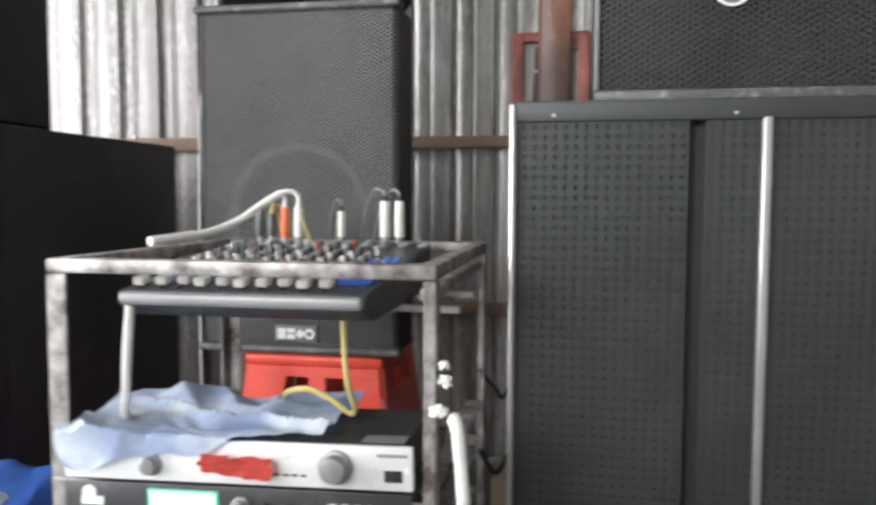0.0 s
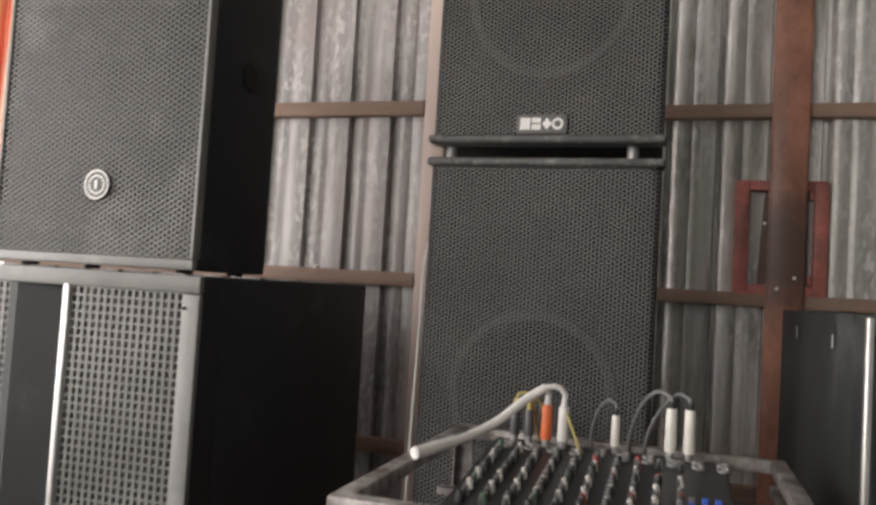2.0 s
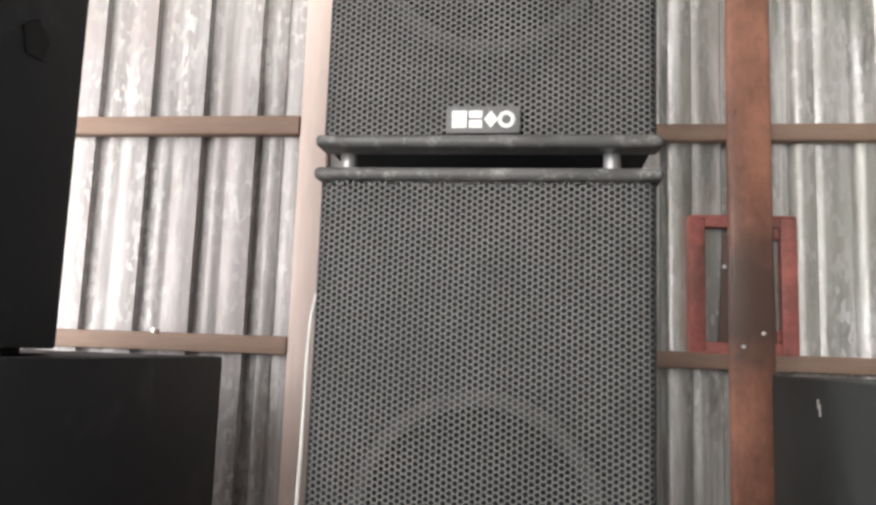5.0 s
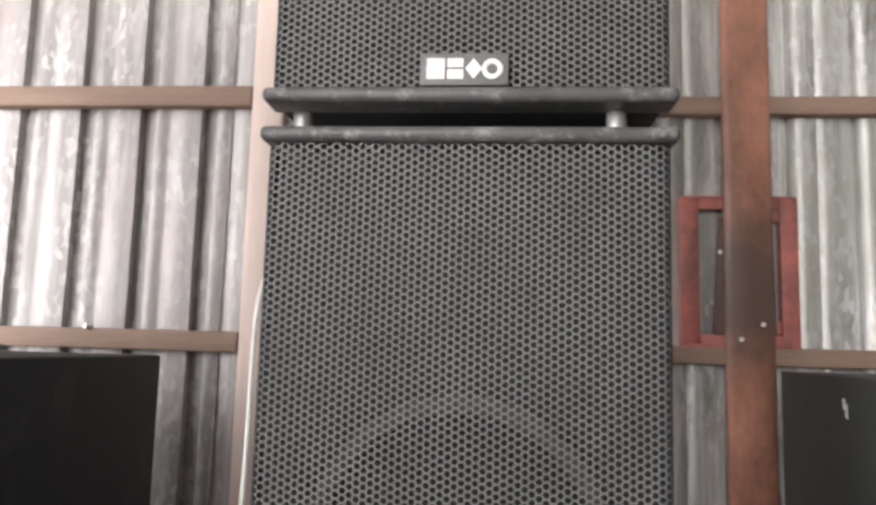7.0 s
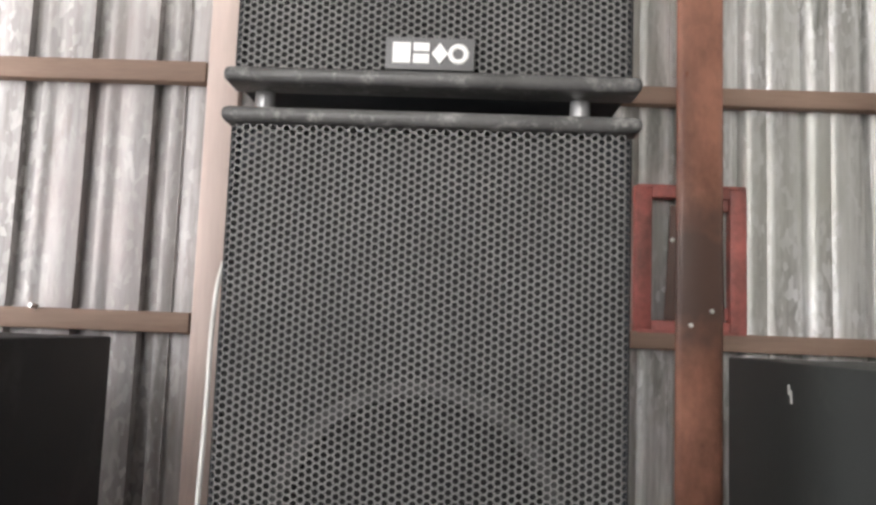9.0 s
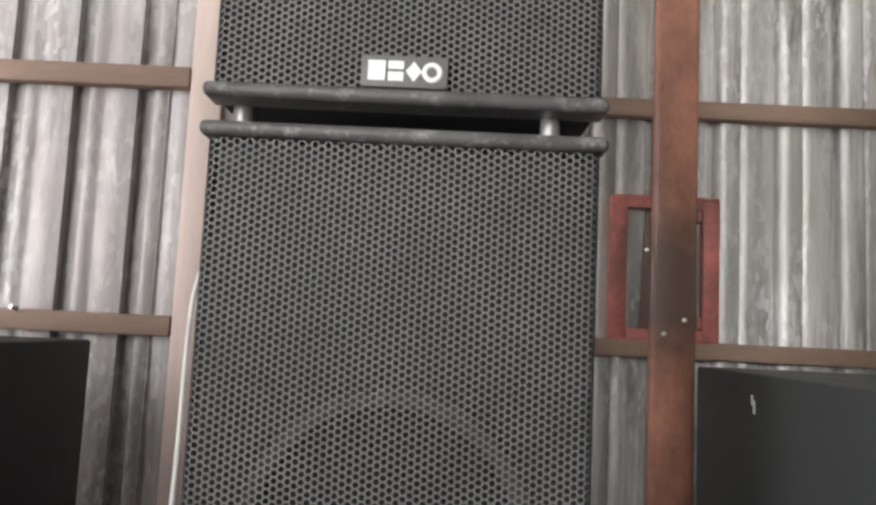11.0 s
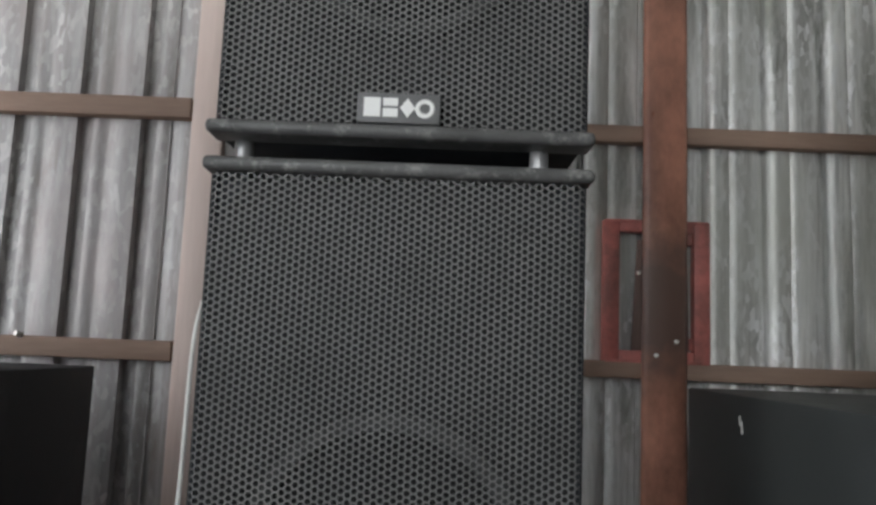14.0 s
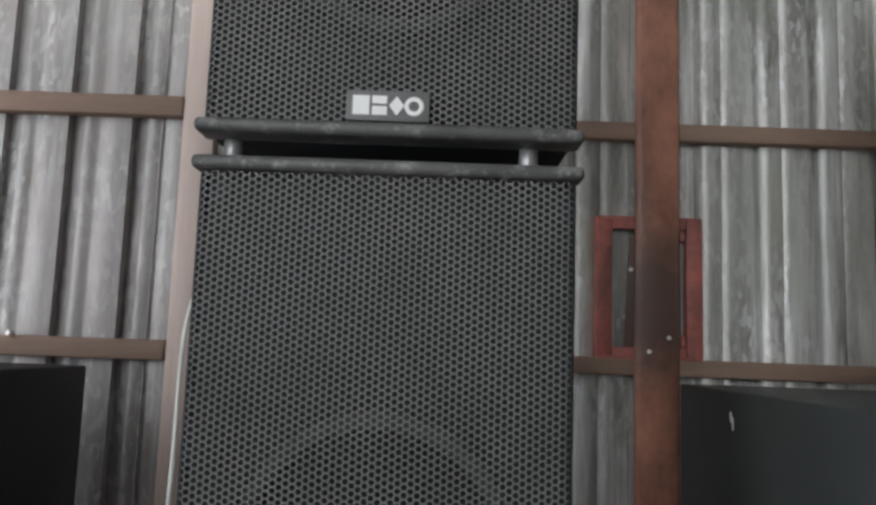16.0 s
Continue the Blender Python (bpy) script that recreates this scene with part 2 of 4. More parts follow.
def tin_material(name, pale, grey, stain, stain_at, metal, glow_by, tint):
    """Weathered zinc: tall streaks, a small spangle with painted glints, stains and rain marks."""
    m = bpy.data.materials.new(name)
    m.use_nodes = True
    n, l = m.node_tree.nodes, m.node_tree.links
    bsdf = n["Principled BSDF"]
    co = n.new("ShaderNodeTexCoord")

    def mapped(sx, sy, sz):
        mp = n.new("ShaderNodeMapping")
        mp.inputs["Scale"].default_value = (sx, sy, sz)
        l.new(co.outputs["Object"], mp.inputs[0])
        return mp.outputs[0]

    def cloud(vec, scale, detail, rough=0.6):
        t = n.new("ShaderNodeTexNoise")
        t.inputs["Scale"].default_value, t.inputs["Detail"].default_value, t.inputs["Roughness"].default_value = scale, detail, rough
        l.new(vec, t.inputs["Vector"])
        return t.outputs["Fac"]

    def ramp(fac, lo, hi):
        r = n.new("ShaderNodeMapRange")
        r.inputs["From Min"].default_value, r.inputs["From Max"].default_value = lo, hi
        l.new(fac, r.inputs["Value"])
        return r.outputs[0]

    def blend(fac, a, b):
        x = n.new("ShaderNodeMix")
        x.data_type = "RGBA"
        l.new(fac, x.inputs["Factor"])
        for key, v in (("A", a), ("B", b)):
            if isinstance(v, tuple):
                x.inputs[key].default_value = (*v, 1)
            else:
                l.new(v, x.inputs[key])
        return x.outputs["Result"]

    streak = ramp(cloud(mapped(1, 1, 0.06), 34.0, 7, 0.7), 0.38, 0.62)
    base = blend(streak, grey, pale)
    spangle = n.new("ShaderNodeTexVoronoi")
    spangle.inputs["Scale"].default_value = 95.0
    l.new(mapped(1, 1, 0.45), spangle.inputs["Vector"])
    flake = ramp(spangle.outputs["Color"], 0.0, 1.0)
    # sparkle put into the colour: some flakes are painted paler by glow_by
    glint = n.new("ShaderNodeMath")
    glint.operation = "MULTIPLY"
    l.new(ramp(flake, 0.50, 0.80), glint.inputs[0])
    l.new(ramp(cloud(mapped(1, 1, 0.3), 7.0, 4), 0.38, 0.58), glint.inputs[1])
    base = blend(glint.outputs[0], base, tuple(min(0.85, c * glow_by) for c in pale))
    marks = ramp(cloud(mapped(1, 1, 0.22), 9.0, 8, 0.72), stain_at, stain_at + 0.16)
    base = blend(marks, base, stain)
    base = blend(ramp(cloud(mapped(1, 1, 0.5), 4.2, 3), 0.46, 0.72), base, tint)
    l.new(base, bsdf.inputs["Base Color"])
    rv = n.new("ShaderNodeMapRange")
    rv.inputs["To Min"].default_value, rv.inputs["To Max"].default_value = 0.34, 0.62
    l.new(cloud(mapped(1, 1, 0.4), 30.0, 5), rv.inputs["Value"])
    l.new(rv.outputs[0], bsdf.inputs["Roughness"])
    bsdf.inputs["Metallic"].default_value = metal
    bp = n.new("ShaderNodeBump")
    bp.inputs["Strength"].default_value, bp.inputs["Distance"].default_value = 0.42, 0.004
    l.new(cloud(mapped(1, 1, 0.35), 34.0, 5), bp.inputs["Height"])
    l.new(bp.outputs[0], bsdf.inputs["Normal"])
    return m


TIN = tin_material("galvanised_tin", (0.395, 0.382, 0.372), (0.255, 0.24, 0.227), (0.19, 0.15, 0.132), 0.57, 0.25, 1.25, (0.335, 0.298, 0.286))
TIN_OLD = tin_material("old_galvanised_tin", (0.85, 0.85, 0.83), (0.41, 0.405, 0.39), (0.215, 0.22, 0.19), 0.535, 0.42, 1.5, (0.50, 0.505, 0.46))
PURLIN = material("brown_wood", (0.325, 0.222, 0.168), 0.7, 0, 0.35, 18.0, 120.0, 0.3, (0.19, 0.125, 0.095), 0.4, 9.0, 0.1, (0.12, 1, 1))
POST_RED = material("red_brown_post_paint", (0.48, 0.225, 0.155), 0.34, 0, 0.35, 9.0, 90.0, 0.2, (0.14, 0.065, 0.045), 0.62, 3.6, 0.15, (1, 1, 0.6))
POST_PALE = material("pale_pinkish_wood", (0.56, 0.455, 0.405), 0.7, 0, 0.2, 12.0, 120.0, 0.25, (0.30, 0.2, 0.16), 0.3, 6.0, 0.1, (1, 1, 0.1))
POST_BOARD = material("dark_brown_board", (0.135, 0.085, 0.07), 0.65, 0, 0.35, 10.0, 120.0, 0.3, (0.07, 0.05, 0.043), 0.5, 6.0, 0.1, (1, 1, 0.4))


def add_patch(m, centre, size, color):
    """An old sooty stain of its own uneven outline on a painted surface."""
    n, l = m.node_tree.nodes, m.node_tree.links
    socket = n["Principled BSDF"].inputs["Base Color"]
    before = socket.links[0].from_socket
    co = n.new("ShaderNodeTexCoord")
    mp = n.new("ShaderNodeMapping")
    mp.vector_type = "TEXTURE"
    mp.inputs["Location"].default_value, mp.inputs["Scale"].default_value = centre, size
    l.new(co.outputs["Object"], mp.inputs[0])
    length = n.new("ShaderNodeVectorMath")
    length.operation = "LENGTH"
    l.new(mp.outputs[0], length.inputs[0])
    rag = n.new("ShaderNodeTexNoise")
    rag.inputs["Scale"].default_value, rag.inputs["Detail"].default_value = 22.0, 5
    l.new(co.outputs["Object"], rag.inputs["Vector"])
    sum_ = n.new("ShaderNodeMath")
    sum_.operation = "ADD"
    l.new(length.outputs["Value"], sum_.inputs[0])
    l.new(rag.outputs["Fac"], sum_.inputs[1])
    edge = n.new("ShaderNodeMapRange")
    edge.inputs["From Min"].default_value, edge.inputs["From Max"].default_value = 1.75, 1.05
    l.new(sum_.outputs[0], edge.inputs["Value"])
    mix = n.new("ShaderNodeMix")
    mix.data_type = "RGBA"
    l.new(edge.outputs[0], mix.inputs["Factor"])
    l.new(before, mix.inputs["A"])
    mix.inputs["B"].default_value = (*color, 1)
    l.new(mix.outputs["Result"], socket)


add_patch(POST_RED, (0.08, 2.43, 1.12), (0.16, 0.3, 0.145), (0.135, 0.082, 0.066))
FRAME_RED = material("red_frame_paint", (0.52, 0.165, 0.14), 0.5, 0, 0.3, 14.0, 110.0, 0.2, (0.18, 0.09, 0.075), 0.6, 9.0)
CONCRETE = material("concrete", (0.11, 0.107, 0.102), 0.85, 0, 0.25, 3.0, 60.0, 0.3, (0.09, 0.088, 0.082), 0.4, 2.0)
PALE_GROUND = material("pale_yard_ground", (0.58, 0.56, 0.52), 0.9, 0, 0.15, 1.5, 40.0, 0.3, (0.4, 0.38, 0.34), 0.3, 0.8)
PLASTER = material("plaster", (0.46, 0.45, 0.42), 0.9, 0, 0.15, 2.5, 70.0, 0.25, (0.27, 0.26, 0.23), 0.35, 1.5)
CABINET = material("black_textured_cabinet_paint", (0.026, 0.0282, 0.0325), 0.6, 0, 0.25, 8.0, 420.0, 0.5, (0.06, 0.062, 0.065), 0.2, 6.0, spec=0.35)
CABINET_DUSTY = material("dusty_black_cabinet_paint", (0.031, 0.034, 0.0335), 0.5, 0, 0.25, 6.0, 380.0, 0.4, (0.12, 0.12, 0.115), 0.3, 3.0)
GRILLE = material("dusty_black_grille_paint", (0.195, 0.193, 0.188), 0.52, 0.25, 0.3, 9.0, 120.0, 0.1, (0.27, 0.265, 0.255), 0.3, 5.0)
GRILLE_TOP = material("dusty_top_grille_paint", (0.106, 0.105, 0.100), 0.44, 0.3, 0.25, 7.0, 120.0, 0.1, (0.21, 0.208, 0.198), 0.35, 4.0)
GRILLE_DARK = material("dark_grey_grille_paint", (0.043, 0.047, 0.046), 0.5, 0.2, 0.22, 6.0, 120.0, 0.1, (0.056, 0.057, 0.056), 0.3, 4.0)
GRILLE_SUB = material("worn_grey_grille_paint", (0.20, 0.20, 0.19), 0.42, 0.3, 0.22, 6.0, 120.0, 0.1, (0.27, 0.27, 0.255), 0.35, 4.0)
FOAM = material("black_baffle", (0.022, 0.022, 0.022), 0.9, 0, 0.2, 20.0, 200.0, 0.3)
SURROUND = material("grey_rubber_surround", (0.050, 0.050, 0.050), 0.7, 0, 0.15, 30.0, 150.0, 0.1)
LINING = material("dusty_baffle_cloth", (0.05, 0.05, 0.05), 0.9, 0, 0.2, 20.0, 200.0, 0.3)
CONE = material("dark_paper_cone", (0.007, 0.007, 0.007), 0.8, 0, 0.2, 20.0, 200.0, 0.2)
TRIM = material("scuffed_black_trim", (0.095, 0.094, 0.092), 0.42, 0, 0.35, 18.0, 160.0, 0.35, (0.34, 0.335, 0.32), 0.30, 46.0)
RAIL = material("dusty_grey_front_frame", (0.22, 0.22, 0.212), 0.5, 0.2, 0.2, 8.0, 140.0, 0.15, (0.32, 0.32, 0.30), 0.3, 6.0)
ALU = material("bare_aluminium_strip", (0.56, 0.56, 0.55), 0.32, 0.7, 0.15, 10.0, 180.0, 0.1, (0.3, 0.3, 0.29), 0.2, 10.0)
BADGE = material("white_badge_print", (0.80, 0.80, 0.78), 0.45, 0, 0.06, 20.0, 160.0, 0.05)
BADGE_BACK = material("grey_badge_plate", (0.14, 0.14, 0.14), 0.5, 0, 0.15, 20.0, 160.0, 0.05)
STEEL = material("scratched_steel_angle", (0.43, 0.415, 0.40), 0.45, 0.4, 0.4, 16.0, 130.0, 0.3, (0.085, 0.062, 0.055), 0.78, 26.0)
SILVER = material("silver_amplifier_face", (0.78, 0.785, 0.78), 0.38, 0.2, 0.1, 8.0, 240.0, 0.06, (0.4, 0.4, 0.39), 0.2, 9.0)
AMP_BLACK = material("black_amplifier_enamel", (0.03, 0.03, 0.032), 0.4, 0, 0.2, 10.0, 200.0, 0.12, (0.08, 0.08, 0.078), 0.2, 8.0)
KNOB_GREY = material("grey_knob", (0.30, 0.30, 0.30), 0.35, 0.4, 0.12, 30.0, 200.0, 0.05)
KNOB_BLACK = material("black_knob", (0.035, 0.035, 0.036), 0.4, 0, 0.2, 30.0, 200.0, 0.05)
KNOB_WHITE = material("cream_fader_cap", (0.72, 0.70, 0.66), 0.45, 0, 0.1, 30.0, 200.0, 0.05)
KNOB_GREEN = material("green_knob_cap", (0.10, 0.20, 0.13), 0.45, 0, 0.15, 30.0, 200.0, 0.05)
KNOB_RED = material("red_knob_cap", (0.45, 0.07, 0.05), 0.45, 0, 0.15, 30.0, 200.0, 0.05)
KNOB_BLUE = material("blue_button_cap", (0.05, 0.13, 0.55), 0.4, 0, 0.15, 30.0, 200.0, 0.05)
MIXER = material("dark_mixer_enamel", (0.045, 0.047, 0.05), 0.42, 0.1, 0.25, 10.0, 180.0, 0.1, (0.12, 0.11, 0.10), 0.25, 9.0)
MIXER_FRONT = material("grey_mixer_lip", (0.27, 0.27, 0.275), 0.36, 0.2, 0.15, 10.0, 180.0, 0.1)
PLASTIC_RED = material("red_stool_plastic", (0.74, 0.075, 0.045), 0.33, 0, 0.12, 6.0, 90.0, 0.08, (0.4, 0.05, 0.04), 0.2, 9.0)
PLASTIC_BLUE = material("blue_plastic", (0.035, 0.11, 0.42), 0.42, 0, 0.2, 9.0, 90.0, 0.12)
CLOTH_BLUE = material("washed_blue_cloth", (0.40, 0.51, 0.78), 0.9, 0, 0.25, 9.0, 300.0, 0.5, (0.82, 0.87, 0.90), 0.9, 5.5)
CLOTH_RED = material("red_cloth", (0.62, 0.09, 0.07), 0.85, 0, 0.2, 14.0, 300.0, 0.4)
WHITE_PLASTIC = material("white_cable_sheath", (0.78, 0.77, 0.74), 0.45, 0, 0.1, 30.0, 150.0, 0.08, (0.5, 0.48, 0.45), 0.25, 14.0)
CREAM_PLUG = material("cream_plug_shell", (0.76, 0.75, 0.68), 0.42, 0, 0.12, 30.0, 150.0, 0.06)
ORANGE_PLUG = material("orange_plug_shell", (0.75, 0.17, 0.06), 0.42, 0, 0.12, 30.0, 150.0, 0.06)
GREY_PLUG = material("grey_plug_shell", (0.10, 0.105, 0.11), 0.42, 0.2, 0.15, 30.0, 150.0, 0.06)
BLACK_RUBBER = material("black_rubber", (0.025, 0.025, 0.025), 0.7, 0, 0.15, 30.0, 150.0, 0.1)
GREY_CABLE = material("grey_cable_sheath", (0.2, 0.2, 0.2), 0.5, 0, 0.15, 30.0, 150.0, 0.06)
YELLOW = material("yellow_cable_sheath", (0.52, 0.43, 0.15), 0.5, 0, 0.15, 30.0, 150.0, 0.06)
BRASS = material("bright_zinc_screw", (0.86, 0.85, 0.82), 0.4, 0.4, 0.1, 60.0, 200.0, 0.05)
CARDBOARD = material("tan_cardboard", (0.36, 0.28, 0.19), 0.85, 0, 0.12, 8.0, 120.0, 0.15)
NEAR_BLACK = material("near_black_plastic", (0.008, 0.008, 0.009), 0.7, 0, 0.1, 30.0, 150.0, 0.0)
CHALK = material("chalky_scratch", (0.62, 0.62, 0.60), 0.8, 0, 0.1, 30.0, 150.0, 0.0)

lcd = bpy.data.materials.new("lit_display")
lcd.use_nodes = True
lcd.node_tree.nodes["Principled BSDF"].inputs["Base Color"].default_value = (0.10, 0.42, 0.28, 1)
lcd.node_tree.nodes["Principled BSDF"].inputs["Emission Color"].default_value = (0.08, 0.62, 0.36, 1)
lcd.node_tree.nodes["Principled BSDF"].inputs["Emission Strength"].default_value = 0.3
lcd_text = bpy.data.materials.new("lit_display_text")
lcd_text.use_nodes = True
lcd_text.node_tree.nodes["Principled BSDF"].inputs["Base Color"].default_value = (0.6, 0.8, 0.72, 1)
lcd_text.node_tree.nodes["Principled BSDF"].inputs["Emission Color"].default_value = (0.62, 1.0, 0.86, 1)
lcd_text.node_tree.nodes["Principled BSDF"].inputs["Emission Strength"].default_value = 0.6

curtain_red = bpy.data.materials.new("striped_curtain_cloth")
curtain_red.use_nodes = True
cn, cl = curtain_red.node_tree.nodes, curtain_red.node_tree.links
cco, cwave, cramp, ctr, cmix = (cn.new(k) for k in ("ShaderNodeTexCoord", "ShaderNodeTexNoise", "ShaderNodeValToRGB", "ShaderNodeBsdfTranslucent", "ShaderNodeMixShader"))
cmap = cn.new("ShaderNodeMapping")
cmap.inputs["Scale"].default_value = (0.3, 14.0, 0.35)
cl.new(cco.outputs["Object"], cmap.inputs[0])
cl.new(cmap.outputs[0], cwave.inputs["Vector"])
cwave.inputs["Scale"].default_value = 1.6
for at, c in ((0.28, (0.84, 0.20, 0.12, 1)), (0.38, (0.92, 0.62, 0.34, 1)), (0.45, (0.92, 0.86, 0.78, 1)), (0.51, (0.88, 0.34, 0.20, 1)), (0.57, (0.82, 0.10, 0.12, 1)), (0.64, (0.92, 0.84, 0.80, 1)), (0.72, (0.85, 0.30, 0.34, 1))):
    e = cramp.color_ramp.elements.new(at)
    e.color = c
cramp.color_ramp.elements.remove(cramp.color_ramp.elements[0])
cramp.color_ramp.elements.remove(cramp.color_ramp.elements[-1])
cl.new(cwave.outputs["Fac"], cramp.inputs[0])
cl.new(cramp.outputs[0], ctr.inputs[0])
cl.new(cramp.outputs[0], cn["Principled BSDF"].inputs["Base Color"])
cn["Principled BSDF"].inputs["Roughness"].default_value = 0.9
cmix.inputs[0].default_value = 0.72
cl.new(cn["Principled BSDF"].outputs[0], cmix.inputs[1])
cl.new(ctr.outputs[0], cmix.inputs[2])
cl.new(cmix.outputs[0], cn["Material Output"].inputs[0])

# ---------------------------------------------------------------- the shed
WX0, WX1, WY0, WY1, WZ = -2.55, 2.3, -2.6, 2.52, 2.75
solid("floor", box(bmb(), -2.9, 2.45, -2.75, 2.75, -0.1, 0.0), CONCRETE, "stained grey concrete floor of the shed", "floor", kind="structure", smooth=False)
solid("ground", box(bmb(), -60, 60, -60, 60, -0.3, -0.12), PALE_GROUND, "pale bare ground outside the shed", "ground", kind="structure", smooth=False)
solid("ceiling", box(bmb(), -2.9, 2.45, -2.75, 2.75, WZ, WZ + 0.05), TIN_OLD, "grey tin roof sheets over the shed", "ceiling", kind="structure", smooth=False)
solid("wall_east", box(bmb(), WX1, WX1 + 0.12, -2.75, 2.75, 0, WZ), PLASTER, "grey plastered side wall", "wall", kind="structure", smooth=False)
west = bmb()
box(west, WX0 - 0.12, WX0, -2.75, -1.2, 0, WZ)
box(west, WX0 - 0.12, WX0, -1.2, 2.62, 2.35, WZ)
box(west, WX0 - 0.12, WX0, 2.62, 2.75, 0, WZ)
solid("wall_west", west, PLASTER, "grey plastered side wall with a wide open doorway", "wall", kind="structure", smooth=False)
south = bmb()
box(south, WX0, -2.50, WY0 - 0.12, WY0, 0, WZ)
box(south, -0.85, WX1, WY0 - 0.12, WY0, 0, WZ)
box(south, -2.50, -0.85, WY0 - 0.12, WY0, 2.6, WZ)
solid("wall_south", south, PLASTER, "plastered front wall with a wide opening to the yard", "wall", kind="structure", smooth=False)


CREASE = ((0.026, -0.0012), (0.038, 0.0), (0.047, 0.0022), (0.055, 0.0022), (0.066, 0.0), (0.078, -0.0012), (0.09, -0.0015), (0.104, -0.0006))
CREST = ((0.012, -0.0022), (0.022, -0.0085), (0.034, -0.0090), (0.052, -0.0050), (0.060, -0.0005), (0.068, -0.0055), (0.080, -0.0050), (0.098, -0.0012), (0.108, -0.0006))


def tin_sheet(parent, x0, x1, first, pitch, depth, y, mat, w=0.012, crest=False):
    """A ribbed sheet: broad pans, grooves at first + k * pitch, and between them a shallow crease or a raised crest."""
    prof = [(x0, 0.0)]
    k = math.ceil((x0 - first) / pitch) - 1
    while True:
        g = first + k * pitch
        k += 1
        if g - 0.03 > x1:
            break
        pan = CREST if crest else CREASE
        for dx, d in ((-w - 0.005, 0), (-w, depth), (w, depth), (w + 0.005, 0), *pan):
            x = g + dx
            if prof[-1][0] + 0.001 < x < x1 - 0.001:
                prof.append((x, d))
    prof.append((x1, 0.0))
    bm = bmb()
    rows = 14
    front, back = [], []
    for j in range(rows + 1):
        z = 0.01 + j * (WZ - 0.02) / rows
        front.append([bm.verts.new((x, y + d + 0.0012 * math.sin(5.1 * z + 9 * x), z)) for x, d in prof])
        back.append([bm.verts.new((x, y + d + 0.004 + 0.0012 * math.sin(5.1 * z + 9 * x), z)) for x, d in prof])
    n = len(prof)
    for j in range(rows):
        for i in range(n - 1):
            bm.faces.new((front[j][i], front[j][i + 1], front[j + 1][i + 1], front[j + 1][i]))
            bm.faces.new((back[j][i + 1], back[j][i], back[j + 1][i], back[j + 1][i + 1]))
        for i in (0, n - 1):
            bm.faces.new((front[j][i], front[j + 1][i], back[j + 1][i], back[j][i]))
    return part("tin_sheet", bm, mat, parent)


north = thing("wall_north", (-0.3, 2.5, 0), "ribbed galvanised tin back wall, weathered grey", "wall", kind="structure")
tin_sheet(north, -2.55, -1.86, -1.0395, 0.140, 0.018, 2.487, TIN, 0.0140)
tin_sheet(north, -1.87, -0.990, -1.0395, 0.140, 0.018, 2.481, TIN, 0.0140)
tin_sheet(north, -0.996, -0.50, -0.905, 0.1325, 0.020, 2.4828, TIN)
tin_sheet(north, -0.51, -0.13, -0.088, 0.1325, 0.016, 2.493, TIN_OLD, 0.005, True)
tin_sheet(north, -0.14, 0.78, -0.088, 0.1325, 0.016, 2.484, TIN_OLD, 0.005, True)
tin_sheet(north, 0.775, 1.6, -0.088, 0.1325, 0.016, 2.490, TIN_OLD, 0.005, True)
tin_sheet(north, 1.59, 2.3, -0.088, 0.1325, 0.016, 2.485, TIN_OLD, 0.005, True)


def purlin(x0, x1, z0, z1, tilt=0.0):
    bm = box(bmb(), x0, x1, 2.450, 2.482, z0, z1, 0.004)
    for v in bm.verts:
        v.co.z += tilt * (v.co.x - x0) + 0.0025 * math.sin(4.3 * v.co.x)
    return solid("purlin", bm, PURLIN, "rough brown wooden rail nailed across the tin wall", "rail", "wall rails", "structure")


purlin(-2.54, -0.940, 1.490, 1.535)
purlin(-2.54, -0.940, 0.966, 1.008)
purlin(-2.54, -0.940, 0.46, 0.503)
purlin(-0.86, 2.28, 1.474, 1.512)
purlin(-0.86, 2.28, 0.970, 1.006)
purlin(-0.86, 2.28, 0.46, 0.50)

pale = box(bmb(), -0.938, -0.868, 2.451, 2.482, 0, WZ, 0.006)
solid("wooden_post", pale, POST_PALE, "pale pinkish wooden post against the tin wall", "post", "wall posts", "structure")
red = bmb()
box(red, 0.037, 0.131, 2.428, 2.449, 0, WZ, 0.012, 3)
solid("painted_post", red, POST_RED, "red-brown painted steel post with dark worn patches", "post", "wall posts", "structure")
# added board: makes the area around the post inside the bracket darker brown
board = box(bmb(), 0.016, 0.136, 2.4405, 2.4488, 1.030, 1.262, 0.0015)
for v in board.verts:
    if v.co.x > 0.07:
        v.co.x -= 0.004 * (v.co.z - 1.03) / 0.232
    else:
        v.co.x += 0.012 * (v.co.z - 1.03) / 0.232
solid("dark_board", board, POST_BOARD, "thin dark brown board added behind the painted post", "board")
for place in ((0.030, 2.4385, 1.191), (0.064, 2.424, 1.021), (0.105, 2.424, 1.050)):
    bm = rod(bmb(), (place[0], place[1] + 0.006, place[2]), (place[0], place[1] - 0.002, place[2]), 0.0045, n=10, bevel=0.001)
    solid("screw", bm, BRASS, "small bright screw head in the painted post", "screw", "screws")
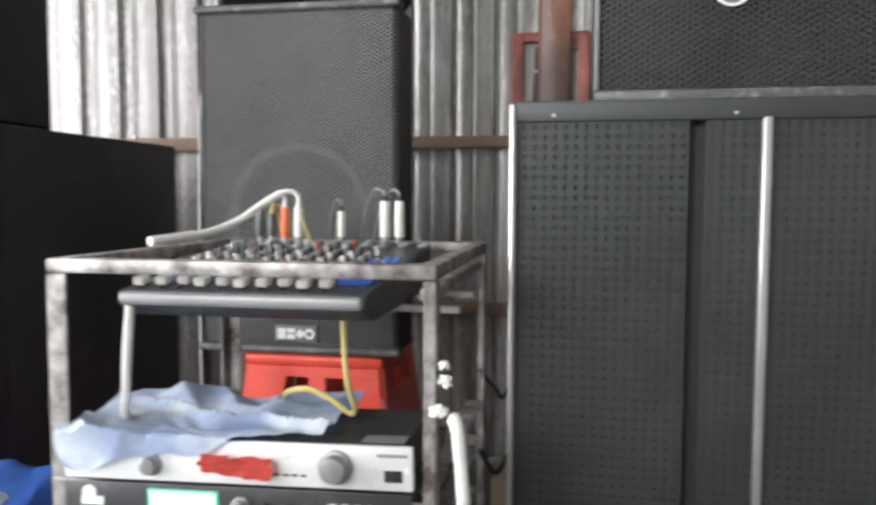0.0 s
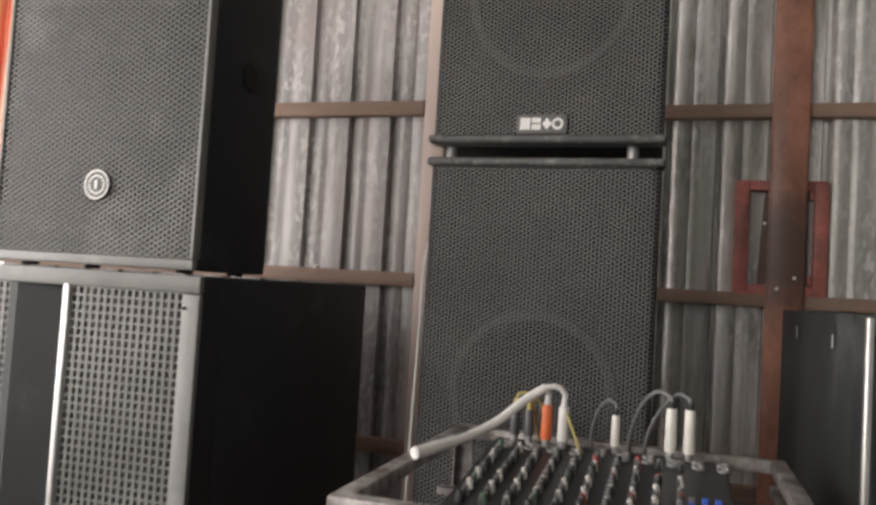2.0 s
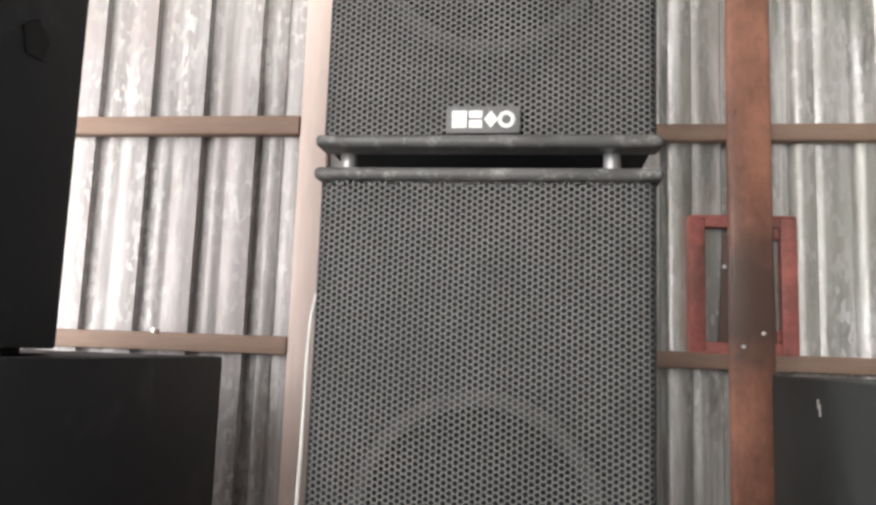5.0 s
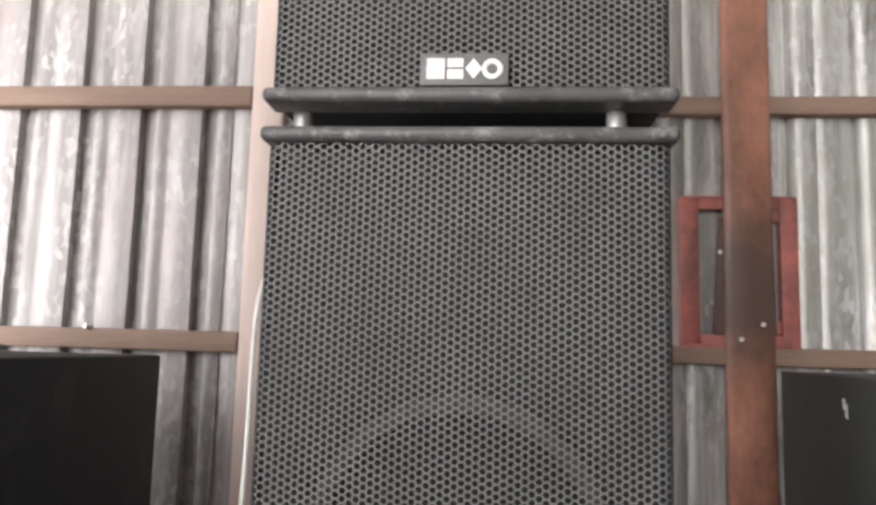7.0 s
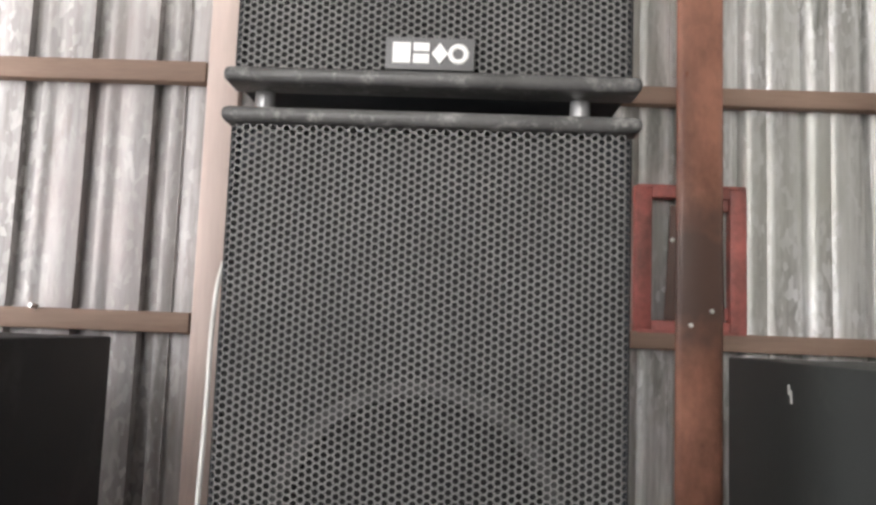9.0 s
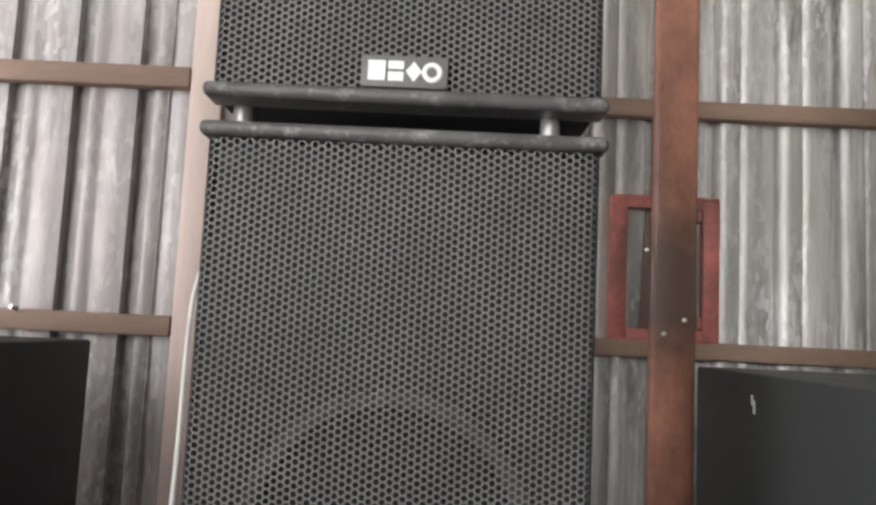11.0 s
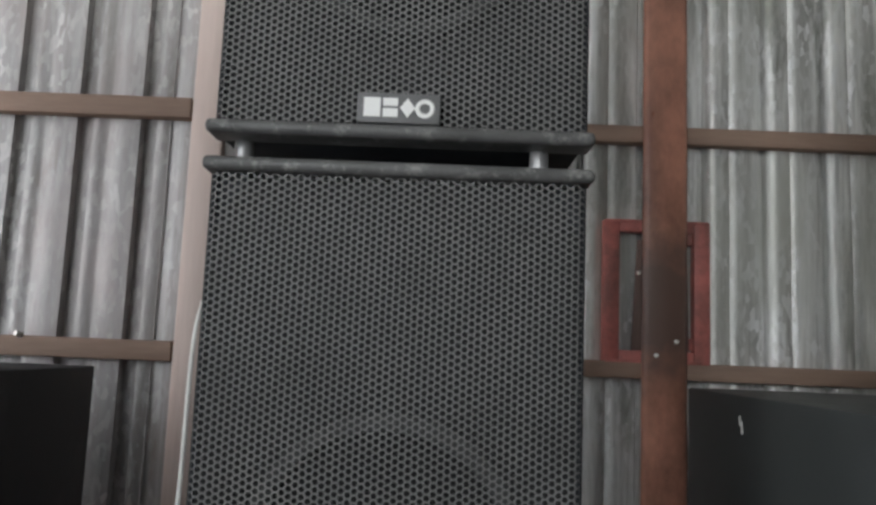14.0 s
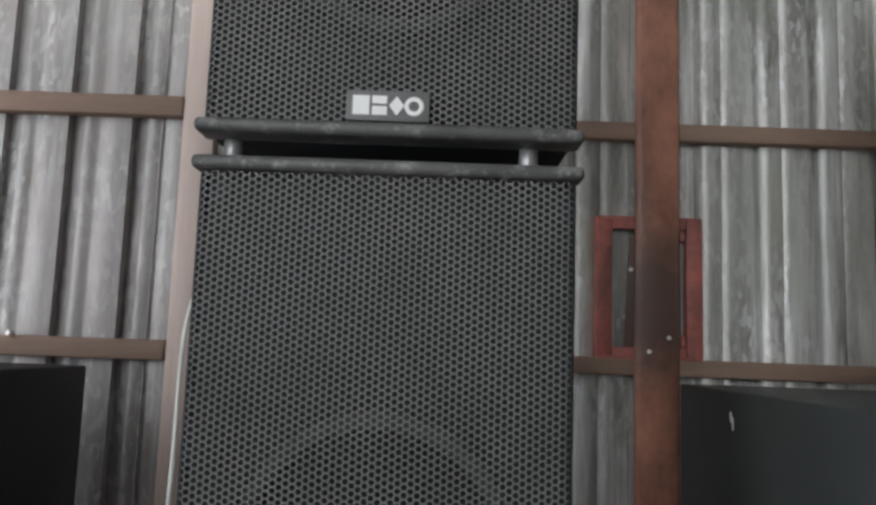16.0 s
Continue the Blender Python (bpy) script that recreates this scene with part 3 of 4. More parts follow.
bm = rod(bmb(), (-1.256, 2.452, 1.011), (-1.262, 2.438, 1.015), 0.006, n=10, bevel=0.001)
solid("screw", bm, BRASS, "bent bright nail on the wooden rail", "screw", "screws")

wall_frame = thing("wall_bracket", (0.07, 2.46, 1.0), "red painted steel bracket frame behind the post", "bracket")
FX0, FX1, FZ0, FZ1 = -0.040, 0.185, 1.004, 1.306
for x0, x1, z0, z1 in ((FX0, FX0 + 0.034, FZ0, FZ1), (FX1 - 0.034, FX1, FZ0, FZ1), (FX0 + 0.034, FX1 - 0.034, FZ1 - 0.026, FZ1), (FX0 + 0.034, FX1 - 0.034, FZ0, FZ0 + 0.026)):
    part("bar", box(bmb(), x0, x1, 2.4535, 2.481, z0, z1, 0.003), FRAME_RED, wall_frame)
for z0, z1 in ((FZ1 - 0.006, FZ1), (FZ0, FZ0 + 0.006)):
    part("flange", box(bmb(), FX0 + 0.004, FX1 - 0.004, 2.4495, 2.453, z0, z1, 0.001), FRAME_RED, wall_frame)
for x, z in ((FX1 - 0.040, FZ1 - 0.035), (FX1 - 0.040, FZ0 + 0.045)):
    part("lug", box(bmb(), x - 0.006, x + 0.005, 2.458, 2.478, z - 0.016, z + 0.010, 0.003), FRAME_RED, wall_frame)

# doorway: curtain, railing, glowing backdrop in place of the bright yard
curt = bmb()
rows, cols = 16, 90
grid = []
for j in range(rows + 1):
    z = 1.297 + j * (2.34 - 1.297) / rows
    line = []
    for i in range(cols + 1):
        y = 1.93 + 0.53 * i / cols
        fold = 0.028 * math.sin(y * 62 + 0.5 * math.sin(3 * z)) + 0.012 * math.sin(y * 131 + z)
        line.append(curt.verts.new((-2.515 + fold * 0.8, y, z + (0.012 * math.sin(y * 31) if j == 0 else 0))))
    grid.append(line)
for j in range(rows):
    for i in range(cols):
        curt.faces.new((grid[j][i], grid[j][i + 1], grid[j + 1][i + 1], grid[j + 1][i]))
bmesh.ops.solidify(curt, geom=curt.faces[:], thickness=0.0015)
solid("curtain", curt, curtain_red, "red, orange and white striped curtain tied up in the doorway", "curtain")
gate = thing("railing", (-2.61, 2.28, 0), "low grey metal railing across the bright doorway", "railing")
part("rail", box(bmb(), -2.63, -2.59, 2.08, 2.478, 1.085, 1.135, 0.004), STEEL, gate)
part("rail", box(bmb(), -2.63, -2.59, 2.08, 2.478, 0.10, 0.14, 0.004), STEEL, gate)
part("gate_post", box(bmb(), -2.64, -2.585, 2.045, 2.0795, 0.0, 1.25, 0.004), STEEL, gate)
for y in (2.18, 2.29, 2.454):
    part("upright", box(bmb(), -2.6255, -2.5945, y - 0.010, y + 0.010, 0.0, 1.225, 0.003), STEEL, gate)

# plain emissive panel: stands in for outdoor brightness and adds light through the doorway
glow = bpy.data.materials.new("glowing_yard_backdrop")
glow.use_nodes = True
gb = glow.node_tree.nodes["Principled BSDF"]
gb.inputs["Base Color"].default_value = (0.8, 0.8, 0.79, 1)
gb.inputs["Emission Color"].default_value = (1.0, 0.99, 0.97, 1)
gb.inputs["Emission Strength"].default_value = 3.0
solid("backdrop", box(bmb(), -7.2, -7.1, -4.0, 12.0, -0.1, 6.0), glow, "glowing white panel standing in for the bright yard outside", "backdrop", kind="structure", smooth=False)

# ---------------------------------------------------------------- full-range speakers on the stool


def speaker(x0, x1, y, z0, z1, label, woofer, lift, feet):
    ob = thing("speaker", ((x0 + x1) / 2, y + 0.2, z0), label, "speaker", "centre speaker stack")
    xm = (x0 + x1) / 2
    body = bmb()
    prism(body, [(x0 + 0.008, y + 0.035), (x1 - 0.008, y + 0.035), (x1 - 0.008, y + 0.17), (x1 - 0.10, y + 0.40), (x0 + 0.10, y + 0.40), (x0 + 0.008, y + 0.17)], z0 + 0.003, z1 - 0.006, 0.004)
    part("cabinet", body, CABINET, ob)
    for lo, hi in ((z0 + 0.002, z0 + 0.019), (z1 - 0.018, z1 - 0.001)):
        bm = bmb()
        box(bm, x0 - 0.003, x1 + 0.003, y - 0.002, y + 0.05, lo, hi, 0.0075, 3)
        part("trim_bar", bm, TRIM, ob, "scuffed black edge bar")
    for a, b in ((x0 + 0.0035, x0 + 0.009), (x1 - 0.009, x1 - 0.0035)):
        part("side_trim", box(bmb(), a, b, y + 0.022, y + 0.04, z0 + 0.019, z1 - 0.019, 0.002), CABINET, ob)
    # baffle with the round woofer opening
    bm = bmb()
    r, n = 0.158, 48
    zc = z0 + woofer
    zl, zh = z0 + 0.02, z1 - 0.02
    yb = y + 0.030
    inner = [bm.verts.new((xm + r * math.cos(2 * math.pi * k / n), yb, zc + r * math.sin(2 * math.pi * k / n))) for k in range(n)]
    deep = [bm.verts.new((v.co.x, yb + 0.004, v.co.z)) for v in inner]
    outer = []
    for k in range(n):
        c, s = math.cos(2 * math.pi * k / n), math.sin(2 * math.pi * k / n)
        reach = min((x1 - 0.01 - xm) / max(abs(c), 1e-6), ((zh - zc) if s > 0 else (zc - zl)) / max(abs(s), 1e-6))
        outer.append(bm.verts.new((xm + reach * c, yb, zc + reach * s)))
    for k in range(n):
        k2 = (k + 1) % n
        bm.faces.new((outer[k], outer[k2], inner[k2], inner[k]))
        bm.faces.new((inner[k], inner[k2], deep[k2], deep[k]))
    bmesh.ops.recalc_face_normals(bm, faces=bm.faces[:])
    baffle = part("baffle", bm, FOAM, ob, smooth=False)
    bm = bmb()
    rings = []
    for rr, dy in ((r, 0.0345), (r * 0.9, 0.0335), (r * 0.82, 0.0345), (r * 0.3, 0.0346)):
        rings.append([bm.verts.new((xm + rr * math.cos(2 * math.pi * k / n), y + dy, zc + rr * math.sin(2 * math.pi * k / n))) for k in range(n)])
    for a, b in zip(rings, rings[1:]):
        for k in range(n):
            bm.faces.new((a[k], a[(k + 1) % n], b[(k + 1) % n], b[k]))
    bm.faces.new(rings[-1])
    bmesh.ops.recalc_face_normals(bm, faces=bm.faces[:])
    cone = part("woofer", bm, CONE, ob)
    part("surround", torus(bmb(), (xm, y + 0.026, zc), r * 0.965, 0.011, "Y", 56, 8, 0.7), SURROUND, cone, "grey rubber woofer surround")
    grille("grille", GRILLE, ob, x0 + 0.006, x1 - 0.006, z0 + 0.019, z1 - 0.019, y + 0.010, 0.0085, 0.0040, label="punched black metal grille, dusty", wrap=0.011)
    # badge with plain white shapes
    bx0, bz0 = xm - 0.052, z0 + 0.021 + lift
    badge = part("badge", box(bmb(), bx0, bx0 + 0.098, y + 0.004, y + 0.013, bz0, bz0 + 0.037, 0.002), BADGE_BACK, ob, "grey badge plate with white shapes")
    lx, lz, h = bx0 + 0.008, bz0 + 0.007, 0.023
    yf, yk = y + 0.0025, y + 0.0045
    for shape in ([(0, 0), (0.0195, 0), (0.0195, h), (0, h)], [(0.0225, 0), (0.040, 0), (0.040, 0.0105), (0.0225, 0.0105)], [(0.0225, 0.0135), (0.040, 0.0135), (0.040, h), (0.0225, h)],
                  [(0.0425, h / 2), (0.0515, 0), (0.0605, h / 2), (0.0515, h)]):
        part("badge_shape", plate(bmb(), [(lx + a, lz + b) for a, b in shape], yf, yk), BADGE, badge, smooth=False)
    bm = bmb()
    torus(bm, (lx + 0.072, y + 0.004, lz + h / 2), 0.0088, 0.0028, "Y", 28, 6, 0.5)
    part("badge_shape", bm, BADGE, badge)
    for fx in (x0 + 0.034, x1 - 0.058) if feet else ():
        bm = rod(bmb(), (fx, y + 0.045, z0 - 0.026), (fx, y + 0.045, z0 + 0.012), 0.0125, 0.0105, 20, 0.002)
        part("foot", bm, KNOB_GREY, ob, "grey rubber foot")
        bm = rod(bmb(), (fx, y + 0.33, z0 - 0.0305), (fx, y + 0.33, z0 + 0.012), 0.0125, 0.0105, 20, 0.002)
        part("foot", bm, KNOB_GREY, ob)
    return ob


speaker(-0.662, -0.211, 1.702, 0.479, 1.229, "black full-range speaker with punched grille standing on a stool", 0.298, 0.006, False)
speaker(-0.662, -0.211, 1.702, 1.2535, 1.975, "black full-range speaker with punched grille stacked on another", 0.298, 0.0, True)

# red stool under them
stool = thing("stool", (-0.42, 1.88, 0), "glossy red plastic stool under the speaker stack", "stool")
SX, SY, ST = -0.403, 1.868, 0.478
part("seat", box(bmb(), SX - 0.158, SX + 0.158, SY - 0.158, SY + 0.158, ST - 0.028, ST, 0.010, 3), PLASTIC_RED, stool)


def stool_side(turn):
    m = Matrix.Translation((SX, SY, 0)) @ pose(0, 0, 0, 0, 0, turn)
    for name, outline in (("apron", [(-0.149, 0.430), (0.149, 0.430), (0.148, 0.452), (-0.148, 0.452)]),
                          ("leg", [(-0.197, 0.0), (-0.125, 0.0), (-0.060, 0.4295), (-0.149, 0.4295)]),
                          ("leg", [(0.125, 0.0), (0.197, 0.0), (0.149, 0.4295), (0.078, 0.4295)]),
                          ("strut", [(-0.010, 0.385), (0.030, 0.385), (0.029, 0.4295), (-0.009, 0.4295)]),
                          ("brace", [(-0.112, 0.30), (0.112, 0.30), (0.090, 0.3845), (-0.067, 0.3845)])):
        bm = bmb()
        plate(bm, outline, -0.006, 0.0)
        for v in bm.verts:
            v.co.y += -0.150 - (0.45 - v.co.z) * 0.11
        bmesh.ops.transform(bm, matrix=m, verts=bm.verts)
        part(name, bm, PLASTIC_RED, stool, smooth=False)


for turn in (0, 90, 180, 270):
    stool_side(turn)

# ---------------------------------------------------------------- twin bass cabinets at both sides


def bass_cabinet(x0, x1, y0, y1, z1, g1, slot, g2, rail, gmat, label, mid=None):
    """g1: first grille; slot: the recess between the grilles, with a bright strip at its far edge; g2: second grille."""
    ob = thing("bass_cabinet", ((x0 + x1) / 2, y0 + 0.3, 0), label, "speaker", "bass cabinets")
    body = bmb()
    zl, zh = 0.05, z1 - 0.032
    box(body, x0, x1, y0 + 0.075, y1, 0.0, z1, 0.004)
    paint = CABINET_DUSTY if rail is GRILLE_DARK else CABINET
    part("cabinet", body, paint, ob)
    for a, b, c, d in ((x0, g1[0] - 0.001, 0.0, z1), (g2[1] + 0.001, x1, 0.0, z1), (g1[0], g2[1], 0.0, zl), (g1[0], g2[1], zh, z1)):
        part("front_wall", box(bmb(), a, b, y0 + 0.015, y0 + 0.0745, c, d, 0.001, 1), paint, ob, smooth=False)
    part("top_rail", box(bmb(), x0, x1, y0, y0 + 0.0145, zh, z1, 0.004), rail, ob)
    part("bottom_rail", box(bmb(), x0, x1, y0, y0 + 0.0145, 0.0, zl, 0.004), rail, ob)
    part("side_rail", box(bmb(), x0, g1[0], y0, y0 + 0.0145, zl + 0.001, zh - 0.001, 0.004), rail, ob)
    part("side_rail", box(bmb(), g2[1], x1, y0, y0 + 0.0145, zl + 0.001, zh - 0.001, 0.004), rail, ob)
    for a, b in (g1, g2, mid) if mid else (g1, g2):
        grille("grille", gmat, ob, a, b, zl, zh, y0 + 0.006, 0.0155, 0.0046 if rail is RAIL else 0.0029, square=True, tall=1.3, label="worn punched metal grille")
        part("baffle", box(bmb(), a, b, y0 + (0.045 if rail is RAIL else 0.010), y0 + 0.073, zl + 0.001, zh - 0.001), LINING, ob, smooth=False)
    slant = bmb()
    if mid:
        box(slant, slot[0], mid[0], y0 + 0.030, y0 + 0.073, zl + 0.001, zh - 0.001)
    else:
        prism(slant, [(slot[0], y0 + 0.004), (slot[0] + 0.018, y0 + 0.004), (slot[1] - 0.016, y0 + 0.050), (slot[1] - 0.016, y0 + 0.073), (slot[0], y0 + 0.073)], zl + 0.001, zh - 0.001)
    part("recessed_panel", slant, CABINET_DUSTY, ob, smooth=False)
    part("metal_strip", box(bmb(), slot[1] - 0.013, slot[1], y0 - 0.002, y0 + 0.072, zl + 0.001, zh + 0.004, 0.003), ALU, ob, "bare bright aluminium edge strip")
    return ob


left_bass = bass_cabinet(-1.700, -0.976, 1.428, 2.183, 0.963, (-1.672, -1.402), (-1.402, -1.258), (-1.258, -1.012), RAIL, GRILLE_SUB, "tall black bass cabinet with grey worn grilles and frame")
right_bass = bass_cabinet(0.053, 0.790, 1.345, 2.190, 0.967, (0.066, 0.320), (0.320, 0.437), (0.437, 0.765), GRILLE_DARK, GRILLE_DARK, "tall dusty black bass cabinet with a bright edge strip", (0.345, 0.4235))
# pale strip laid on the corner as the highlight from the doorway side
part("corner_highlight", box(bmb(), 0.0505, 0.060, 1.341, 1.352, 0.02, 0.963, 0.003), ALU, right_bass, "bright strip added as the highlight along the cabinet corner")
for x, z in ((0.118, 0.945), (0.385, 0.945)):
    part("screw", rod(bmb(), (x, 1.346, z), (x, 1.3435, z), 0.0022, n=10), BRASS, right_bass)
part("screw", rod(bmb(), (-1.004, 1.429, 0.905), (-1.004, 1.4255, 0.905), 0.0035, n=10), NEAR_BLACK, left_bass)
for y, z, h in ((1.575, 0.923, 0.010), (1.957, 0.930, 0.007), (1.950, 0.921, 0.009)):
    part("scratch", box(bmb(), 0.0520, 0.0535, y - 0.003, y + 0.002, z - h, z + h), CHALK, right_bass, "small chalky scratch", smooth=False)


def top_speaker(x0, x1, y0, y1, z0, z1, badge, hole_side, label, body_mat, gmat):
    ob = thing("top_speaker", ((x0 + x1) / 2, y0 + 0.15, z0), label, "speaker", "top speakers")
    body = bmb()
    prism(body, [(x0, y0 + 0.02), (x1, y0 + 0.02), (x1, y1), (x1 - 0.12, y1 + 0.16), (x0 + 0.12, y1 + 0.16), (x0, y1)], z0 + 0.007, z1, 0.005)
    part("cabinet", body, body_mat, ob)
    # the left lip is coloured paler to carry the reflection along its bottom
    part("bottom_lip", box(bmb(), x0, x1, y0 + 0.002, y0 + 0.019, z0 + 0.006, z0 + 0.026, 0.004), RAIL if gmat is GRILLE_TOP else TRIM, ob)
    grille("grille", gmat, ob, x0 + 0.006, x1 - 0.006, z0 + 0.026, z1 - 0.012, y0 + 0.004, 0.0105, 0.0040, label="punched dark metal grille")
    for a, b in ((x0 - 0.001, x0 + 0.006), (x1 - 0.006, x1 + 0.001)):
        part("edge_trim", box(bmb(), a, b, y0, y0 + 0.022, z0 + 0.026, z1 - 0.002, 0.002), RAIL, ob, "grey worn front edge")
    for fx in (x0 + 0.05, x1 - 0.05):
        for fy in (y0 + 0.05, y1 - 0.03):
            part("foot", rod(bmb(), (fx, fy, z0 - 0.0), (fx, fy, z0 + 0.014), 0.016, n=16), BLACK_RUBBER, ob)
    bx, bz, br = badge
    disc = part("badge", rod(bmb(), (bx, y0 + 0.005, bz), (bx, y0 - 0.002, bz), br, n=36, bevel=0.001), BADGE_BACK, ob, "round badge with white rings")
    for r, t in ((br * 0.92, 0.0022), (br * 0.58, 0.002)):
        part("badge_ring", torus(bmb(), (bx, y0 - 0.002, bz), r, t, "Y", 36, 6, 0.5), BADGE, disc)
    part("badge_shape", box(bmb(), bx - 0.003, bx + 0.003, y0 - 0.004, y0 - 0.001, bz - br * 0.3, bz + br * 0.3), BADGE, disc, smooth=False)
    if hole_side:
        hx = x1 if hole_side > 0 else x0
        hy, hz = y0 + 0.147, z0 + 0.401
        # no real hollow: the shade inside the handle is a near-black disc
        part("handle_disc", rod(bmb(), (hx - 0.012 * hole_side, hy, hz), (hx + 0.0025 * hole_side, hy, hz), 0.028, n=5), NEAR_BLACK, ob, "near-black disc painted as the shaded hollow of a side handle", smooth=False)
    return ob


top_speaker(-1.475, -1.011, 1.448, 1.700, 0.966, 1.72, (-1.232, 1.124, 0.029), 1, "black trapezoid top speaker with a round badge", CABINET, GRILLE_TOP)
right_top = top_speaker(0.181, 0.640, 1.436, 1.775, 0.968, 1.73, (0.392, 1.150, 0.030), 0, "dusty black top speaker with a round badge", CABINET_DUSTY, GRILLE_DARK)

part("label", box(bmb(), 0.1795, 0.1815, 1.640, 1.705, 1.540, 1.562), KNOB_GREY, right_top, "small pale label", smooth=False)

# ---------------------------------------------------------------- equipment rack
CX0, CX1, CY0, CY1, CZ = -0.527, -0.008, 1.032, 1.560, 0.737
rack = thing("equipment_rack", ((CX0 + CX1) / 2, (CY0 + CY1) / 2, 0), "scratched steel angle rack carrying amplifiers and a mixer", "rack")


def angle_post(x, y, sx, sy):
    bm = bmb()
    w = 0.028 if sx > 0 else 0.015
    box(bm, min(x, x + w * sx), max(x, x + w * sx), min(y, y + 0.004 * sy), max(y, y + 0.004 * sy), 0, CZ - 0.02, 0.001, 1)
    box(bm, min(x, x + 0.004 * sx), max(x, x + 0.004 * sx), min(y + 0.0045 * sy, y + 0.030 * sy), max(y + 0.0045 * sy, y + 0.030 * sy), 0, CZ - 0.02, 0.001, 1)
    part("post", bm, STEEL, rack)


for x, sx in ((CX0, 1), (CX1, -1)):
    for y, sy in ((CY0, 1), (CY1, -1)):
        angle_post(x, y, sx, sy)
for y in (CY0, CY1 - 0.024):
    part("top_bar", box(bmb(), CX0, CX1, y, y + 0.024, CZ - 0.019, CZ, 0.003), STEEL, rack)
for x in (CX0, CX1 - 0.024):
    part("top_bar", box(bmb(), x, x + 0.024, CY0 + 0.0245, CY1 - 0.0245, CZ - 0.019, CZ, 0.003), STEEL, rack)
for z in (0.446, 0.380):
    part("shelf_bar", box(bmb(), CX0 + 0.002, CX1 - 0.002, CY0 - 0.002, CY0 + 0.003, z - 0.006, z, 0.001), STEEL, rack)
    for x in (CX0 + 0.005, CX1 - 0.030):
        part("shelf_rail", box(bmb(), x, x + 0.025, CY0 + 0.034, CY1 - 0.034, z - 0.004, z), STEEL, rack)
for y in (1.25, 1.43):
    part("cross_bar", box(bmb(), CX0 + 0.005, CX1 - 0.005, y, y + 0.022, 0.648, 0.6575), STEEL, rack)
part("side_bar", box(bmb(), CX1 - 0.026, CX1 - 0.006, CY0 + 0.034, CY1 - 0.034, 0.690, 0.704, 0.002), STEEL, rack)

amp = thing("amplifier", (-0.505, 1.2, 0.4475), "silver-faced amplifier with a large volume knob", "amplifier", "rack amplifiers")
part("case", box(bmb(), -0.492, -0.046, CY0 + 0.006, CY0 + 0.18, 0.448, 0.500, 0.003), AMP_BLACK, amp)
face = part("faceplate", box(bmb(), -0.505, -0.034, CY0 - 0.004, CY0 + 0.005, 0.448, 0.503, 0.002), SILVER, amp, "brushed silver front panel")
FY = CY0 - 0.004


def dial(parent, x, z, r, depth, mat, y=FY):
    bm = bmb()
    rod(bm, (x, y, z), (x, y - depth * 0.35, z), r, n=28, bevel=0.001)
    rod(bm, (x, y - depth * 0.3, z), (x, y - depth, z), r * 0.82, r * 0.74, 28, 0.0015)
    box(bm, x - r * 0.06, x + r * 0.06, y - depth - 0.0006, y - depth + 0.002, z + r * 0.15, z + r * 0.7)
    return part("knob", bm, mat, parent)


dial(amp, -0.131, 0.4765, 0.0215, 0.020, KNOB_GREY)
dial(amp, -0.378, 0.470, 0.014, 0.015, KNOB_GREY)
part("display", box(bmb(), -0.070, -0.047, FY - 0.001, FY + 0.002, 0.459, 0.474, 0.001), NEAR_BLACK, amp, "small dark display window")
for k in range(5):
    part("marking", box(bmb(), -0.225 + 0.012 * k, -0.217 + 0.012 * k, FY - 0.0006, FY + 0.001, 0.462, 0.4645), AMP_BLACK, amp, smooth=False)
part("marking", box(bmb(), -0.078, -0.040, FY - 0.0006, FY + 0.001, 0.490, 0.494), KNOB_GREY, amp, smooth=False)
part("rating_label", box(bmb(), -0.105, -0.050, CY0 + 0.022, CY0 + 0.050, 0.4995, 0.5008), KNOB_GREY, amp, "grey printed label", smooth=False)
for x in (-0.498, -0.041):
    part("screw", rod(bmb(), (x, FY + 0.001, 0.475), (x, FY - 0.0025, 0.475), 0.004, n=12), BRASS, amp)
amp.rotation_euler.y = -radians(1.5)

proc = thing("sound_processor", (-0.505, 1.2, 0.3815), "black sound processor with a glowing green display", "processor", "rack amplifiers")
part("case", box(bmb(), -0.492, -0.046, CY0 + 0.006, CY0 + 0.30, 0.382, 0.440, 0.003), AMP_BLACK, proc)
part("faceplate", box(bmb(), -0.505, -0.034, CY0 - 0.004, CY0 + 0.005, 0.382, 0.4445, 0.002), AMP_BLACK, proc)
screen = part("display", box(bmb(), -0.384, -0.286, FY - 0.0015, FY + 0.002, 0.402, 0.438, 0.001), lcd, proc, "lit pale green display")
part("display_text", box(bmb(), -0.380, -0.290, FY - 0.0022, FY, 0.413, 0.435), lcd_text, screen, "glowing white text area", smooth=False)
part("sticker", box(bmb(), -0.480, -0.448, FY - 0.0008, FY + 0.001, 0.413, 0.424), BADGE, proc, "white printed mark", smooth=False)
part("sticker", rod(bmb(), (-0.468, FY + 0.001, 0.429), (-0.468, FY - 0.001, 0.429), 0.010, n=16), BADGE, proc)
for k in range(4):
    dial(proc, -0.256 + 0.030 * k, 0.420, 0.013 if k == 0 else 0.008, 0.014, KNOB_GREY if k == 0 else KNOB_BLACK)
